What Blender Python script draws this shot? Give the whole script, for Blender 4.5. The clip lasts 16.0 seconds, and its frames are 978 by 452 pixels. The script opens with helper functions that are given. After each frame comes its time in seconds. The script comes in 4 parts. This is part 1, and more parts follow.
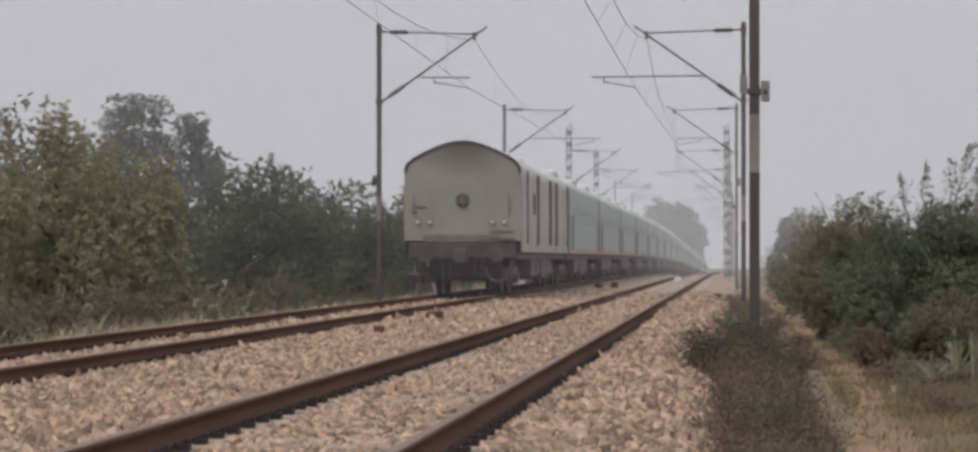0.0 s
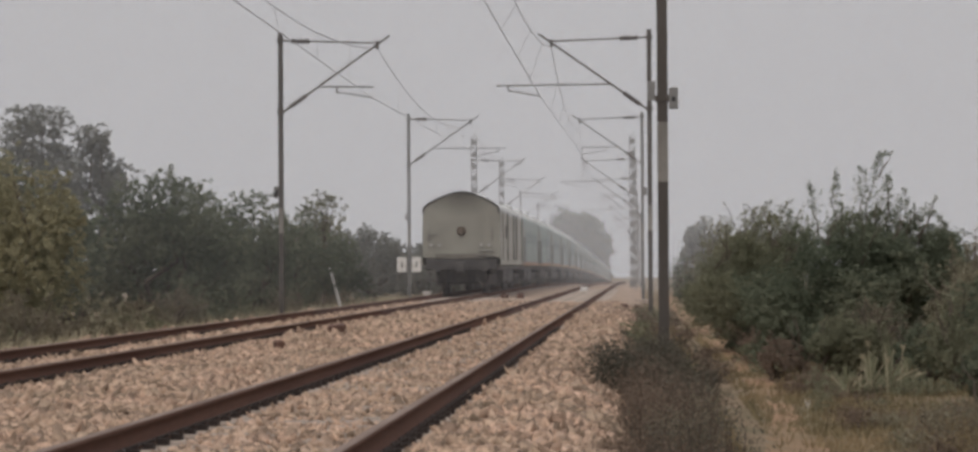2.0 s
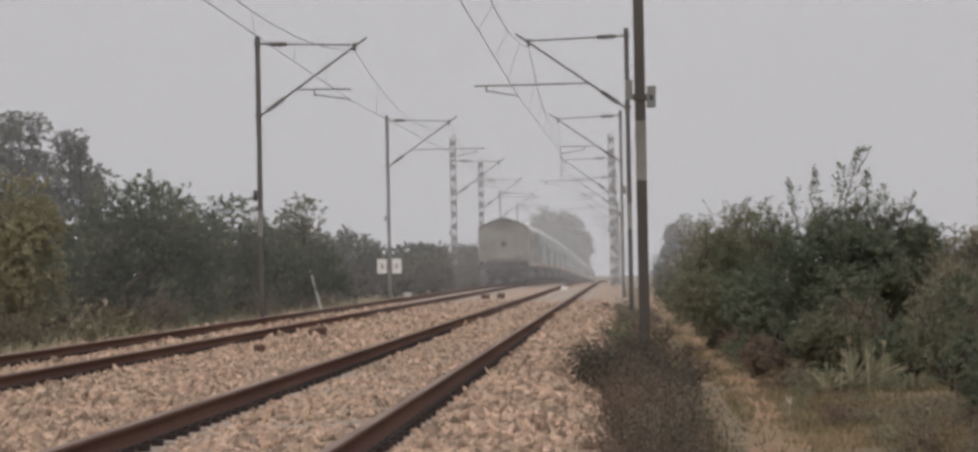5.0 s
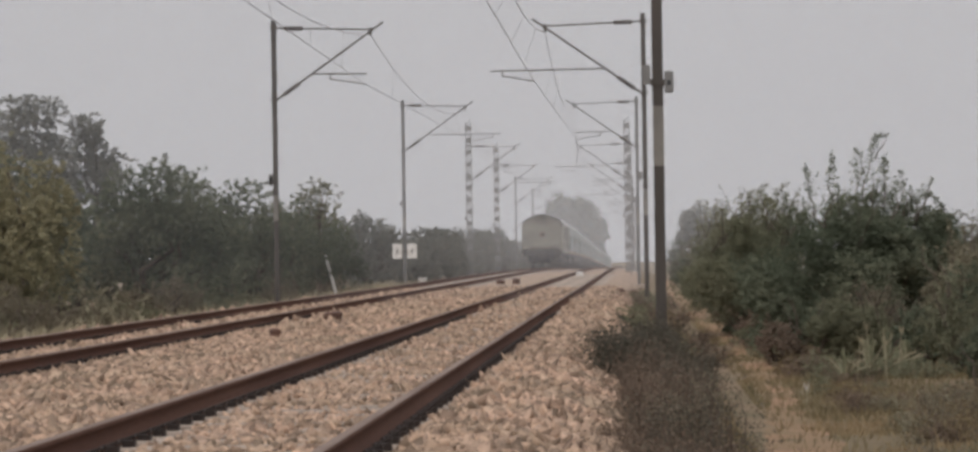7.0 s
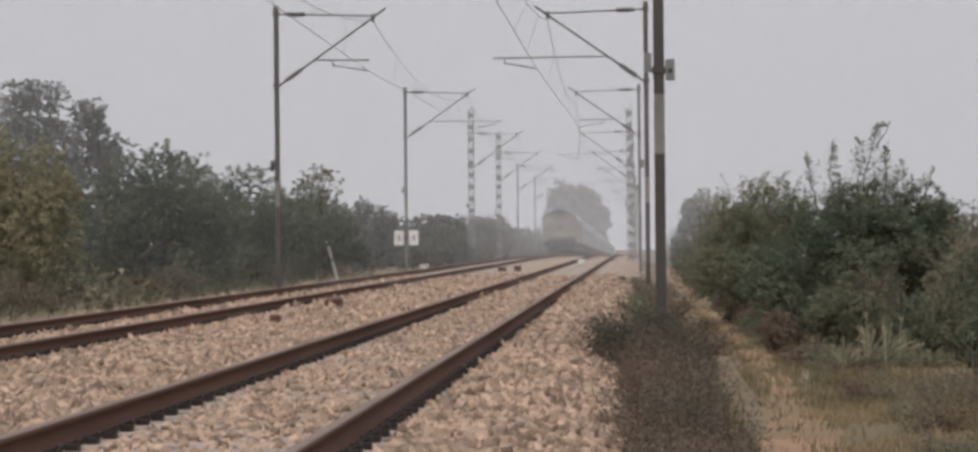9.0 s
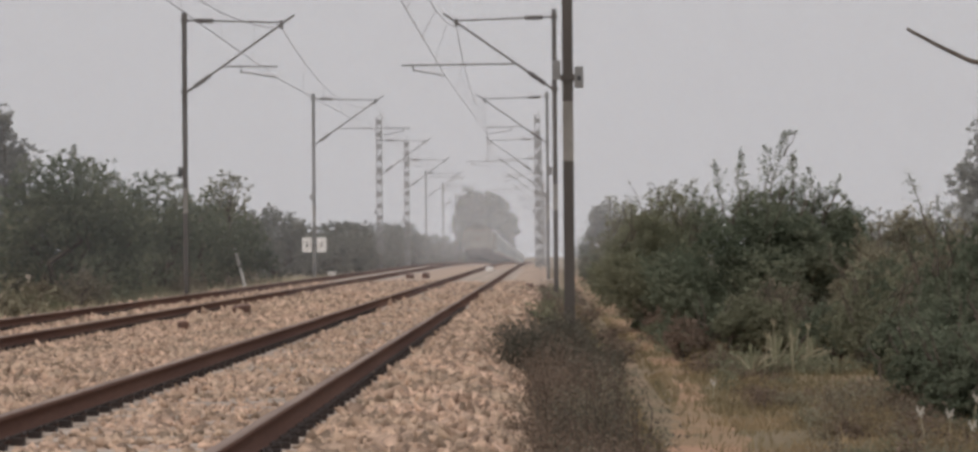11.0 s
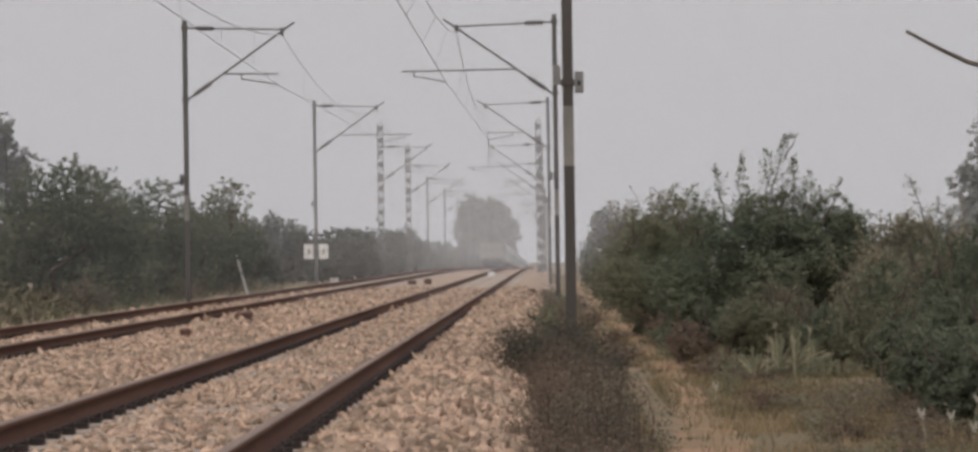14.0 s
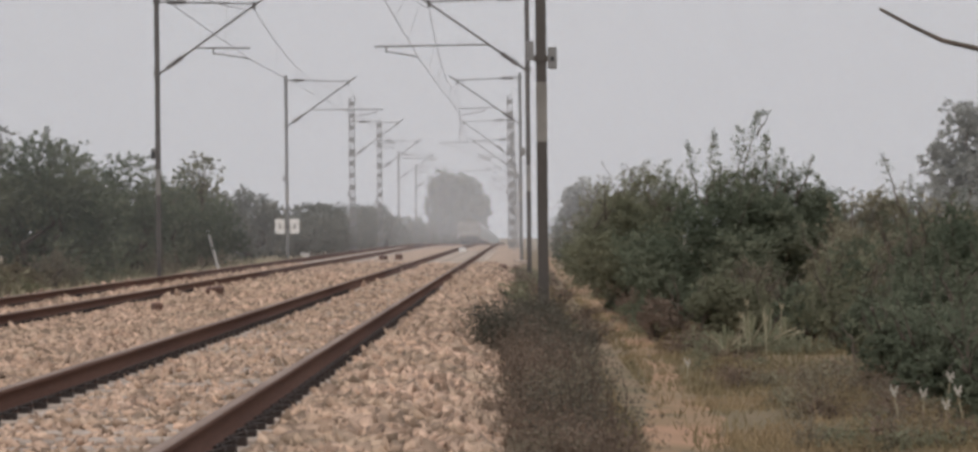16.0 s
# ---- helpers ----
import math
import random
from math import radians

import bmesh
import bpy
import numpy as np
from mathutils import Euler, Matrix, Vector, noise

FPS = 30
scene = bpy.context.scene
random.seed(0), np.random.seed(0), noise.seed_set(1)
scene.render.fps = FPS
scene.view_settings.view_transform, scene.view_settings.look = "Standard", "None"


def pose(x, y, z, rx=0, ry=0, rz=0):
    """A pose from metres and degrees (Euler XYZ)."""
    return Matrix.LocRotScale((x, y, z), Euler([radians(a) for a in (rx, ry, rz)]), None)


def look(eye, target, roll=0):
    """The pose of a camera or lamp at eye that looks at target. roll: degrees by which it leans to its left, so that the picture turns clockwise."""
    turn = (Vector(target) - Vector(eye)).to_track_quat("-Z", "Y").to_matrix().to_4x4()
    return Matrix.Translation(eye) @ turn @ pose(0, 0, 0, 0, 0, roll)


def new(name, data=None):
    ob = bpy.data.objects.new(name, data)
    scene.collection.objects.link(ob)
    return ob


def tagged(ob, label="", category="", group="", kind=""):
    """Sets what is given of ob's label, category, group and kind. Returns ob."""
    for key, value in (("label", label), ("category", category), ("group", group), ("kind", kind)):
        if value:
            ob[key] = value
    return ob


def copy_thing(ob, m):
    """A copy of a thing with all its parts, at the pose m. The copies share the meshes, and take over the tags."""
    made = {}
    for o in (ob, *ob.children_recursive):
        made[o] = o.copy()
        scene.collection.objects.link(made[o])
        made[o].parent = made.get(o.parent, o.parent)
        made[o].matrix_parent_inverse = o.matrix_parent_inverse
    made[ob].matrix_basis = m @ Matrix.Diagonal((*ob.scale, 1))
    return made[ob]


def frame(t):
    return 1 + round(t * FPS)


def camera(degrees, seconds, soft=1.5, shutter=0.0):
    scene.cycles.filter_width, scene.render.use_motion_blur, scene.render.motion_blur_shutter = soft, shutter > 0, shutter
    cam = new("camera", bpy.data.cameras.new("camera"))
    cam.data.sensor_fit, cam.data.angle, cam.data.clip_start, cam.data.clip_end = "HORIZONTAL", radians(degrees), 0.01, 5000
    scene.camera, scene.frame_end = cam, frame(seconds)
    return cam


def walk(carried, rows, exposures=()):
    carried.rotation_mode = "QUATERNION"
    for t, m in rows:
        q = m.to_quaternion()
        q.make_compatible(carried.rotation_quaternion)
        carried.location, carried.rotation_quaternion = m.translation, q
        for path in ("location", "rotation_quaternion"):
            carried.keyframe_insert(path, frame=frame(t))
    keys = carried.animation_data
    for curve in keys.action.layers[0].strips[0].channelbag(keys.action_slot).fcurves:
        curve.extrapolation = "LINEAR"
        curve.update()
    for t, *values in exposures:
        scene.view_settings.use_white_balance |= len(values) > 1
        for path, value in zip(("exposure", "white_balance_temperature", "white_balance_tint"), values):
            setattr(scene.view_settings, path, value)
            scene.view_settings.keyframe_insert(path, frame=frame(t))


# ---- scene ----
cam = camera(18.55, 16.0, soft=3.0)
# seconds, eye x, y, z, yaw, pitch, roll; rail heads lie at z = 0, the tracks run along y
ROWS = [
    (0.0, 0.046, -1.276, 0.995, 4.704, 0.627, -0.000),
    (0.5, 0.006, -0.286, 1.022, 4.214, 0.630, 0.016),
    (1.0, 0.008, -0.229, 1.030, 3.725, 0.697, 0.078),
    (1.5, -0.002, -0.186, 1.024, 3.277, 0.727, 0.183),
    (2.0, 0.008, -0.170, 1.030, 2.905, 0.815, 0.356),
    (2.5, 0.012, -0.163, 1.028, 2.497, 0.947, 0.493),
    (3.0, 0.017, -0.211, 1.037, 2.203, 1.163, 0.810),
    (3.5, 0.024, -0.219, 1.036, 2.212, 1.194, 1.183),
    (4.0, 0.026, -0.208, 1.039, 2.339, 1.101, 1.233),
    (6.5, -0.005, -0.017, 1.039, 2.737, 0.556, 0.929),
    (7.0, -0.010, -0.018, 1.035, 2.816, 0.541, 0.892),
    (7.5, -0.020, 0.049, 1.029, 3.025, 0.483, 0.801),
    (8.0, -0.004, 0.027, 1.029, 2.907, 0.437, 0.721),
    (8.5, 0.014, 0.009, 1.028, 2.895, 0.365, 0.577),
    (9.0, 0.014, -0.030, 1.031, 2.857, 0.297, 0.592),
    (9.5, 0.007, -0.014, 1.029, 2.306, 0.258, 0.561),
    (10.0, 0.009, -0.014, 1.030, 1.639, 0.287, 0.528),
    (10.2, 0.008, -0.020, 1.030, 1.485, 0.305, 0.525),
    (12.3, 0.001, -0.100, 1.022, 0.905, 0.600, 0.440),
    (12.5, 0.001, -0.108, 1.021, 0.970, 0.608, 0.458),
    (13.0, 0.002, -0.099, 1.021, 1.048, 0.606, 0.672),
    (13.5, -0.003, -0.113, 1.026, 1.093, 0.583, 0.818),
    (14.0, 0.012, -0.099, 1.020, 1.132, 0.529, 0.884),
    (14.5, 0.008, -0.047, 1.019, 1.062, 0.497, 0.876),
    (15.0, 0.005, -0.088, 1.012, 0.959, 0.362, 0.821),
    (15.5, -0.006, -0.027, 1.014, 0.836, 0.210, 0.784),
    (16.0, -0.009, -0.064, 1.023, 0.573, 0.054, 0.619),
]
walk(cam, [(t, pose(x, y, z, 90 + pitch, roll, yaw)) for t, x, y, z, yaw, pitch, roll in ROWS],
     exposures=[(0.0, 0.1, 6470, 10), (0.5, 0.06, 6470, 10), (1.0, 0.0, 6520, 10), (1.5, -0.05, 6610, 10), (2.5, -0.06, 6660, 10), (3.0, -0.09, 6710, 11), (3.5, -0.02, 6710, 11), (4.0, 0.08, 6610, 10), (6.5, 0.02, 6610, 10), (7.5, 0.05, 6560, 10), (9.0, 0.15, 6460, 10), (10.0, 0.08, 6660, 11), (12.5, 0.13, 6560, 10), (13.5, 0.04, 6660, 11), (14.5, 0.12, 6560, 10), (15.5, 0.22, 6510, 10), (16.0, 0.18, 6510, 10)])

# ---- light: hazy overcast day, weak wide sun high behind the camera ----
SUN_EL, SUN_AZ = radians(48), radians(200)
world = bpy.data.worlds.new("hazy_sky")
scene.world = world
world.use_nodes = True
wn, wl = world.node_tree.nodes, world.node_tree.links
wn.clear()
sky = wn.new("ShaderNodeTexSky")
sky.sky_type, sky.sun_disc, sky.sun_elevation, sky.sun_rotation = "NISHITA", False, SUN_EL, SUN_AZ
sky.dust_density, sky.air_density = 6.0, 1.5
bg_sky = wn.new("ShaderNodeBackground")
bg_sky.inputs["Strength"].default_value = 0.05
wl.new(sky.outputs["Color"], bg_sky.inputs["Color"])
# the haze layer over the sky, brighter towards the zenith as an overcast sky is
geo = wn.new("ShaderNodeTexCoord")
sep = wn.new("ShaderNodeSeparateXYZ")
wl.new(geo.outputs["Generated"], sep.inputs[0])
ramp = wn.new("ShaderNodeValToRGB")
ramp.color_ramp.elements[0].position, ramp.color_ramp.elements[0].color = 0.0, (0.47, 0.482, 0.515, 1)
ramp.color_ramp.elements[1].position, ramp.color_ramp.elements[1].color = 0.9, (0.93, 0.95, 1.0, 1)
low = ramp.color_ramp.elements.new(0.1)
low.color = (0.485, 0.497, 0.53, 1)
wl.new(sep.outputs["Z"], ramp.inputs[0])
bg_haze = wn.new("ShaderNodeBackground")
wl.new(ramp.outputs[0], bg_haze.inputs["Color"])
both = wn.new("ShaderNodeMixShader")
both.inputs[0].default_value = 0.97
wl.new(bg_sky.outputs[0], both.inputs[1])
wl.new(bg_haze.outputs[0], both.inputs[2])
wout = wn.new("ShaderNodeOutputWorld")
wl.new(both.outputs[0], wout.inputs[0])
sun = new("sun", bpy.data.lights.new("sun", "SUN"))
sun.data.energy, sun.data.angle, sun.data.color = 1.3, radians(25), (1.0, 0.95, 0.9)
sun.matrix_world = look((0, 0, 60), (-math.sin(SUN_AZ) * 60, -math.cos(SUN_AZ) * 60, 60 - 60 * math.tan(SUN_EL)))

# ---- materials ----


def material(name, colour, rough=0.8, metal=0.0, scale=8.0, vary=0.25, bump=0.0, grain=60.0, second=None, island=0.0, objects=0.0, stretch=(1, 1, 1), through_light=0.0):
    """A surface whose colour wanders at two scales between colour and second."""
    m = bpy.data.materials.new(name)
    m.use_nodes = True
    nt = m.node_tree
    nodes, links = nt.nodes, nt.links
    bsdf = nodes["Principled BSDF"]
    bsdf.inputs["Roughness"].default_value, bsdf.inputs["Metallic"].default_value = rough, metal
    bsdf.inputs["Specular IOR Level"].default_value = 0.15 if rough > 0.85 else 0.4
    place = nodes.new("ShaderNodeNewGeometry")
    tc = nodes.new("ShaderNodeTexCoord")
    mp = nodes.new("ShaderNodeMapping")
    mp.inputs["Scale"].default_value = stretch
    links.new(tc.outputs["Object"], mp.inputs[0])
    n1 = nodes.new("ShaderNodeTexNoise")
    n1.inputs["Scale"].default_value, n1.inputs["Detail"].default_value = scale, 5
    n2 = nodes.new("ShaderNodeTexNoise")
    n2.inputs["Scale"].default_value, n2.inputs["Detail"].default_value = grain, 3
    links.new(mp.outputs[0], n1.inputs["Vector"])
    links.new(mp.outputs[0], n2.inputs["Vector"])
    mix = nodes.new("ShaderNodeMix")
    mix.data_type = "RGBA"
    c2 = second or tuple(c * (1 - vary) for c in colour)
    mix.inputs["A"].default_value, mix.inputs["B"].default_value = (*colour, 1), (*c2, 1)
    spread = nodes.new("ShaderNodeMapRange")
    spread.inputs[1].default_value, spread.inputs[2].default_value = 0.35, 0.65
    links.new(n1.outputs["Fac"], spread.inputs[0])
    links.new(spread.outputs[0], mix.inputs["Factor"])
    value = nodes.new("ShaderNodeHueSaturation")
    links.new(mix.outputs["Result"], value.inputs["Color"])
    total = nodes.new("ShaderNodeMath")
    total.operation = "MULTIPLY_ADD"
    links.new(n2.outputs["Fac"], total.inputs[0])
    total.inputs[1].default_value, total.inputs[2].default_value = vary * 1.2, 1 - vary * 0.6
    last = total.outputs[0]
    for amount, source in ((island, "island"), (objects, "object")):
        if amount:
            if source == "island":
                out = place.outputs["Random Per Island"]
            else:
                info = nodes.new("ShaderNodeObjectInfo")
                out = info.outputs["Random"]
            more = nodes.new("ShaderNodeMath")
            more.operation = "MULTIPLY_ADD"
            links.new(out, more.inputs[0])
            more.inputs[1].default_value, more.inputs[2].default_value = 2 * amount, 1 - amount
            times = nodes.new("ShaderNodeMath")
            times.operation = "MULTIPLY"
            links.new(last, times.inputs[0])
            links.new(more.outputs[0], times.inputs[1])
            last = times.outputs[0]
    links.new(last, value.inputs["Value"])
    links.new(value.outputs[0], bsdf.inputs["Base Color"])
    if bump:
        b = nodes.new("ShaderNodeBump")
        b.inputs["Strength"].default_value, b.inputs["Distance"].default_value = bump, 0.02
        links.new(n2.outputs["Fac"], b.inputs["Height"])
        links.new(b.outputs[0], bsdf.inputs["Normal"])
    if through_light:
        tr = nodes.new("ShaderNodeBsdfTranslucent")
        links.new(value.outputs[0], tr.inputs["Color"])
        ms = nodes.new("ShaderNodeMixShader")
        ms.inputs[0].default_value = through_light
        links.new(bsdf.outputs[0], ms.inputs[1])
        links.new(tr.outputs[0], ms.inputs[2])
        links.new(ms.outputs[0], nodes["Material Output"].inputs["Surface"])
    return m


EARTH = material("dry_earth", (0.205, 0.145, 0.097), 0.95, scale=0.8, vary=0.35, bump=0.5, grain=9, second=(0.13, 0.105, 0.064))
PATH = material("trodden_dust", (0.31, 0.188, 0.122), 0.95, scale=0.7, vary=0.25, bump=0.4, grain=14, second=(0.18, 0.13, 0.078))
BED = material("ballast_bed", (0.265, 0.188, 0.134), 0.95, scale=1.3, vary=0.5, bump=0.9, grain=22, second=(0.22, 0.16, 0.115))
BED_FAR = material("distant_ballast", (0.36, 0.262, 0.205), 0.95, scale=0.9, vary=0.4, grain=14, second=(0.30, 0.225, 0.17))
STONE = material("ballast_stone", (0.42, 0.285, 0.21), 0.9, scale=0.8, vary=0.3, grain=30, second=(0.32, 0.234, 0.17), island=0.52)
STONE_ONE = material("loose_ballast_stone", (0.42, 0.285, 0.21), 0.9, scale=0.8, vary=0.3, grain=30, second=(0.30, 0.235, 0.19), objects=0.45)
RUST = material("rusty_rail", (0.105, 0.054, 0.04), 0.95, scale=1.5, vary=0.4, bump=0.2, grain=40, second=(0.14, 0.075, 0.054), stretch=(1, 0.1, 1))
HEAD = material("worn_rail_head", (0.235, 0.168, 0.135), 0.75, 0.1, scale=2, vary=0.3, grain=30, second=(0.15, 0.098, 0.076), stretch=(1, 0.1, 1))
CONCRETE = material("sleeper_concrete", (0.40, 0.33, 0.28), 0.9, scale=3, vary=0.3, bump=0.3, grain=40, objects=0.12)
CLIP = material("rusty_clip", (0.035, 0.022, 0.018), 0.7, scale=9, vary=0.4, objects=0.2)
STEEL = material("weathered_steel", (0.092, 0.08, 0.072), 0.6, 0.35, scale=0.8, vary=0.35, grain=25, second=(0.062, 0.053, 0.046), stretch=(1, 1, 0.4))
# the next two pale the distant masts, haze put into their base colour
HAZED_STEEL = material("haze_paled_steel", (0.18, 0.175, 0.17), 0.6, 0.3, scale=0.8, vary=0.3, grain=25, stretch=(1, 1, 0.4))
GALV_AND_HAZED = material("galvanised_and_hazed_steel", (0.27, 0.262, 0.255), 0.55, 0.4, scale=1.5, vary=0.3, grain=25)
BAND = material("faded_aluminium_paint", (0.23, 0.212, 0.19), 0.6, 0.1, scale=3, vary=0.35, grain=30)
INSUL = material("brown_porcelain", (0.06, 0.045, 0.042), 0.3, scale=4, vary=0.2)
WIRE = material("oxidised_copper_wire", (0.16, 0.15, 0.145), 0.6, 0.3, scale=3, vary=0.2)
WHITE = material("white_enamel", (0.72, 0.70, 0.68), 0.5, scale=5, vary=0.12, second=(0.6, 0.57, 0.53))
INK = material("black_enamel", (0.03, 0.03, 0.032), 0.5, scale=5, vary=0.2)
CREAM = material("dusty_cream_paint", (0.43, 0.415, 0.365), 0.6, scale=0.9, vary=0.12, grain=12, second=(0.36, 0.34, 0.29))
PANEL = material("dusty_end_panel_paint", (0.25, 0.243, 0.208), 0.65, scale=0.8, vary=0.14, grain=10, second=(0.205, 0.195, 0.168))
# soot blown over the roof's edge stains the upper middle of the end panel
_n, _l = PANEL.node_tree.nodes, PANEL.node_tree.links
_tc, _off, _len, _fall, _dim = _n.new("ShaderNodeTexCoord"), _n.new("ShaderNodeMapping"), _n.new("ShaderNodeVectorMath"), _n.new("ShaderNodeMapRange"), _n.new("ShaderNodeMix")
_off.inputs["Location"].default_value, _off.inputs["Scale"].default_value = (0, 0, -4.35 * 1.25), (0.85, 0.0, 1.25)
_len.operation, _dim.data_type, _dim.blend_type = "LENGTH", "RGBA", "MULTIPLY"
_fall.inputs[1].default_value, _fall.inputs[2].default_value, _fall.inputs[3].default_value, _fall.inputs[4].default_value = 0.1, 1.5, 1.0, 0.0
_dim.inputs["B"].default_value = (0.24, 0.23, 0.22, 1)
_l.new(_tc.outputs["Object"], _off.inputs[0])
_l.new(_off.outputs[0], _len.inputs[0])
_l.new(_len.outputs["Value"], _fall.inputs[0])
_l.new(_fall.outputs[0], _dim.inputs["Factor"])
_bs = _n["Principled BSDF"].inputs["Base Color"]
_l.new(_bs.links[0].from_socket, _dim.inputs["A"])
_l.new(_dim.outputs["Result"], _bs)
GRIME = material("brake_dust_grime", (0.165, 0.15, 0.127), 0.85, scale=2.5, vary=0.3, grain=20)
AQUA = material("pale_aqua_coach_paint", (0.325, 0.38, 0.365), 0.5, scale=0.4, vary=0.12, grain=8, second=(0.29, 0.335, 0.32))
ORANGE = material("orange_stripe_paint", (0.45, 0.25, 0.145), 0.5, scale=0.8, vary=0.2)
ROOF = material("light_grey_roof_paint", (0.55, 0.55, 0.54), 0.6, scale=0.7, vary=0.15, second=(0.42, 0.41, 0.39))
TINT = material("tinted_window_glass", (0.285, 0.335, 0.325), 0.55, scale=1, vary=0.1)
UNDER = material("dusty_underframe_black", (0.105, 0.099, 0.098), 0.8, scale=2, vary=0.4, grain=20, second=(0.14, 0.13, 0.122))
SOOT = material("greasy_black_steel", (0.065, 0.06, 0.058), 0.85, scale=2, vary=0.4, grain=20)
WHEEL = material("wheel_steel", (0.12, 0.11, 0.105), 0.5, 0.6, scale=3, vary=0.3)
RUBBER = material("black_rubber", (0.025, 0.025, 0.026), 0.8, scale=3, vary=0.2)
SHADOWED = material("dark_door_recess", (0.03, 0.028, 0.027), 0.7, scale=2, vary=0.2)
LENS = material("clear_lamp_lens", (0.45, 0.44, 0.42), 0.2, scale=4, vary=0.1)
BRASS = material("dull_brown_emblem", (0.13, 0.095, 0.07), 0.6, scale=6, vary=0.2)
BARK = material("grey_brown_bark", (0.13, 0.105, 0.085), 0.9, scale=3, vary=0.4, bump=0.5, grain=30)
TWIG = material("dry_twig", (0.11, 0.08, 0.062), 0.9, scale=3, vary=0.3, island=0.3)
LEAF_DARK = material("dark_green_leaf", (0.102, 0.121, 0.083), 0.92, scale=0.75, vary=0.2, second=(0.195, 0.203, 0.142), island=0.1, through_light=0.4)
LEAF_OLIVE = material("dusty_olive_leaf", (0.17, 0.174, 0.115), 0.9, scale=0.7, vary=0.2, second=(0.225, 0.215, 0.145), island=0.15, through_light=0.4)
LEAF_YELLOW = material("yellowing_leaf", (0.40, 0.36, 0.235), 0.9, scale=0.5, vary=0.25, second=(0.25, 0.24, 0.16), island=0.18, through_light=0.4)
# leaf for far growth, its base colour paled to imitate haze
LEAF_HAZED = material("haze_paled_leaf", (0.29, 0.292, 0.268), 0.8, scale=0.4, vary=0.12, second=(0.33, 0.328, 0.30), island=0.15, through_light=0.4)
LEAF_DUSTY = material("dust_covered_leaf", (0.27, 0.24, 0.17), 0.9, scale=0.6, vary=0.2, second=(0.20, 0.185, 0.13), island=0.2, through_light=0.4)
LEAF_UNDER = material("dusty_brown_undergrowth", (0.235, 0.2, 0.15), 0.9, scale=0.8, vary=0.2, second=(0.17, 0.15, 0.11), island=0.2, through_light=0.4)
# leaf for the middle distance, with less haze mixed into its colour
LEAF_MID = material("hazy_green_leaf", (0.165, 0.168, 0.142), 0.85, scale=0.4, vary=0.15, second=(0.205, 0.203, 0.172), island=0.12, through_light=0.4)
LEAF_DRY = material("dry_brown_weed", (0.205, 0.15, 0.114), 0.9, scale=1.6, vary=0.25, second=(0.13, 0.098, 0.076), island=0.15, through_light=0.2)
LEAF_SCRUB = material("dark_dry_scrub", (0.088, 0.082, 0.064), 0.9, scale=1.0, vary=0.25, second=(0.115, 0.1, 0.078), island=0.2, through_light=0.3)
GRASS = material("dry_grass_blade", (0.29, 0.215, 0.128), 0.9, scale=0.6, vary=0.25, second=(0.16, 0.138, 0.08), island=0.25, through_light=0.4)
SUCCULENT = material("fleshy_stem", (0.21, 0.205, 0.13), 0.7, scale=6, vary=0.25, second=(0.14, 0.145, 0.085), objects=0.25)
STRAW = material("dry_straw", (0.38, 0.33, 0.23), 0.9, scale=8, vary=0.3)
PLUME = material("pale_seed_head", (0.5, 0.46, 0.40), 0.9, scale=8, vary=0.2)
BRICKRED = material("dark_red_scrap", (0.13, 0.07, 0.052), 0.85, scale=6, vary=0.4)
GLOW = bpy.data.materials.new("red_lamp_glow")
GLOW.use_nodes = True
_b = GLOW.node_tree.nodes["Principled BSDF"]
_b.inputs["Base Color"].default_value = (0.5, 0.03, 0.02, 1)
_b.inputs["Emission Color"].default_value, _b.inputs["Emission Strength"].default_value = (1.0, 0.10, 0.07, 1), 4.5

# ---- mesh tools ----
rng = np.random.default_rng(7)


def bend(y):
    """Height of the line: level, then falling gently beyond 170 m."""
    if y < 170:
        return 0.0
    if y < 365:
        return -2.2e-5 * (y - 170) ** 2
    return -0.8366 - 0.00858 * (y - 365)


def mesh_of(name, verts, faces, mats):
    """A mesh from numpy arrays: faces of one size."""
    verts, faces = np.asarray(verts, dtype=np.float32), np.asarray(faces, dtype=np.int32)
    me = bpy.data.meshes.new(name)
    k = faces.shape[1]
    me.vertices.add(len(verts))
    me.vertices.foreach_set("co", verts.ravel())
    me.loops.add(faces.size)
    me.loops.foreach_set("vertex_index", faces.ravel())
    me.polygons.add(len(faces))
    me.polygons.foreach_set("loop_start", np.arange(0, faces.size, k, dtype=np.int32))
    me.update(calc_edges=True)
    me.validate()
    for m in mats if isinstance(mats, (list, tuple)) else [mats]:
        me.materials.append(m)
    return me


def thing(name, x=0, y=0, z=0, rz=0, label="", category="", group="", kind=""):
    ob = new(name)
    ob.empty_display_size = 0.2
    ob.matrix_basis = pose(x, y, z, 0, 0, rz)
    return tagged(ob, label, category, group, kind)


def part(name, bm, mat, parent=None, label="", smooth=False):
    """One mesh object from a bmesh or a mesh, under a thing or a part."""
    if isinstance(bm, bpy.types.Mesh):
        me = bm
    else:
        me = bpy.data.meshes.new(name)
        bmesh.ops.recalc_face_normals(bm, faces=bm.faces)
        bm.to_mesh(me)
        bm.free()
        me.materials.append(mat)
    if smooth:
        me.polygons.foreach_set("use_smooth", [True] * len(me.polygons))
    ob = new(name, me)
    if parent:
        ob.parent = parent
    return tagged(ob, label)


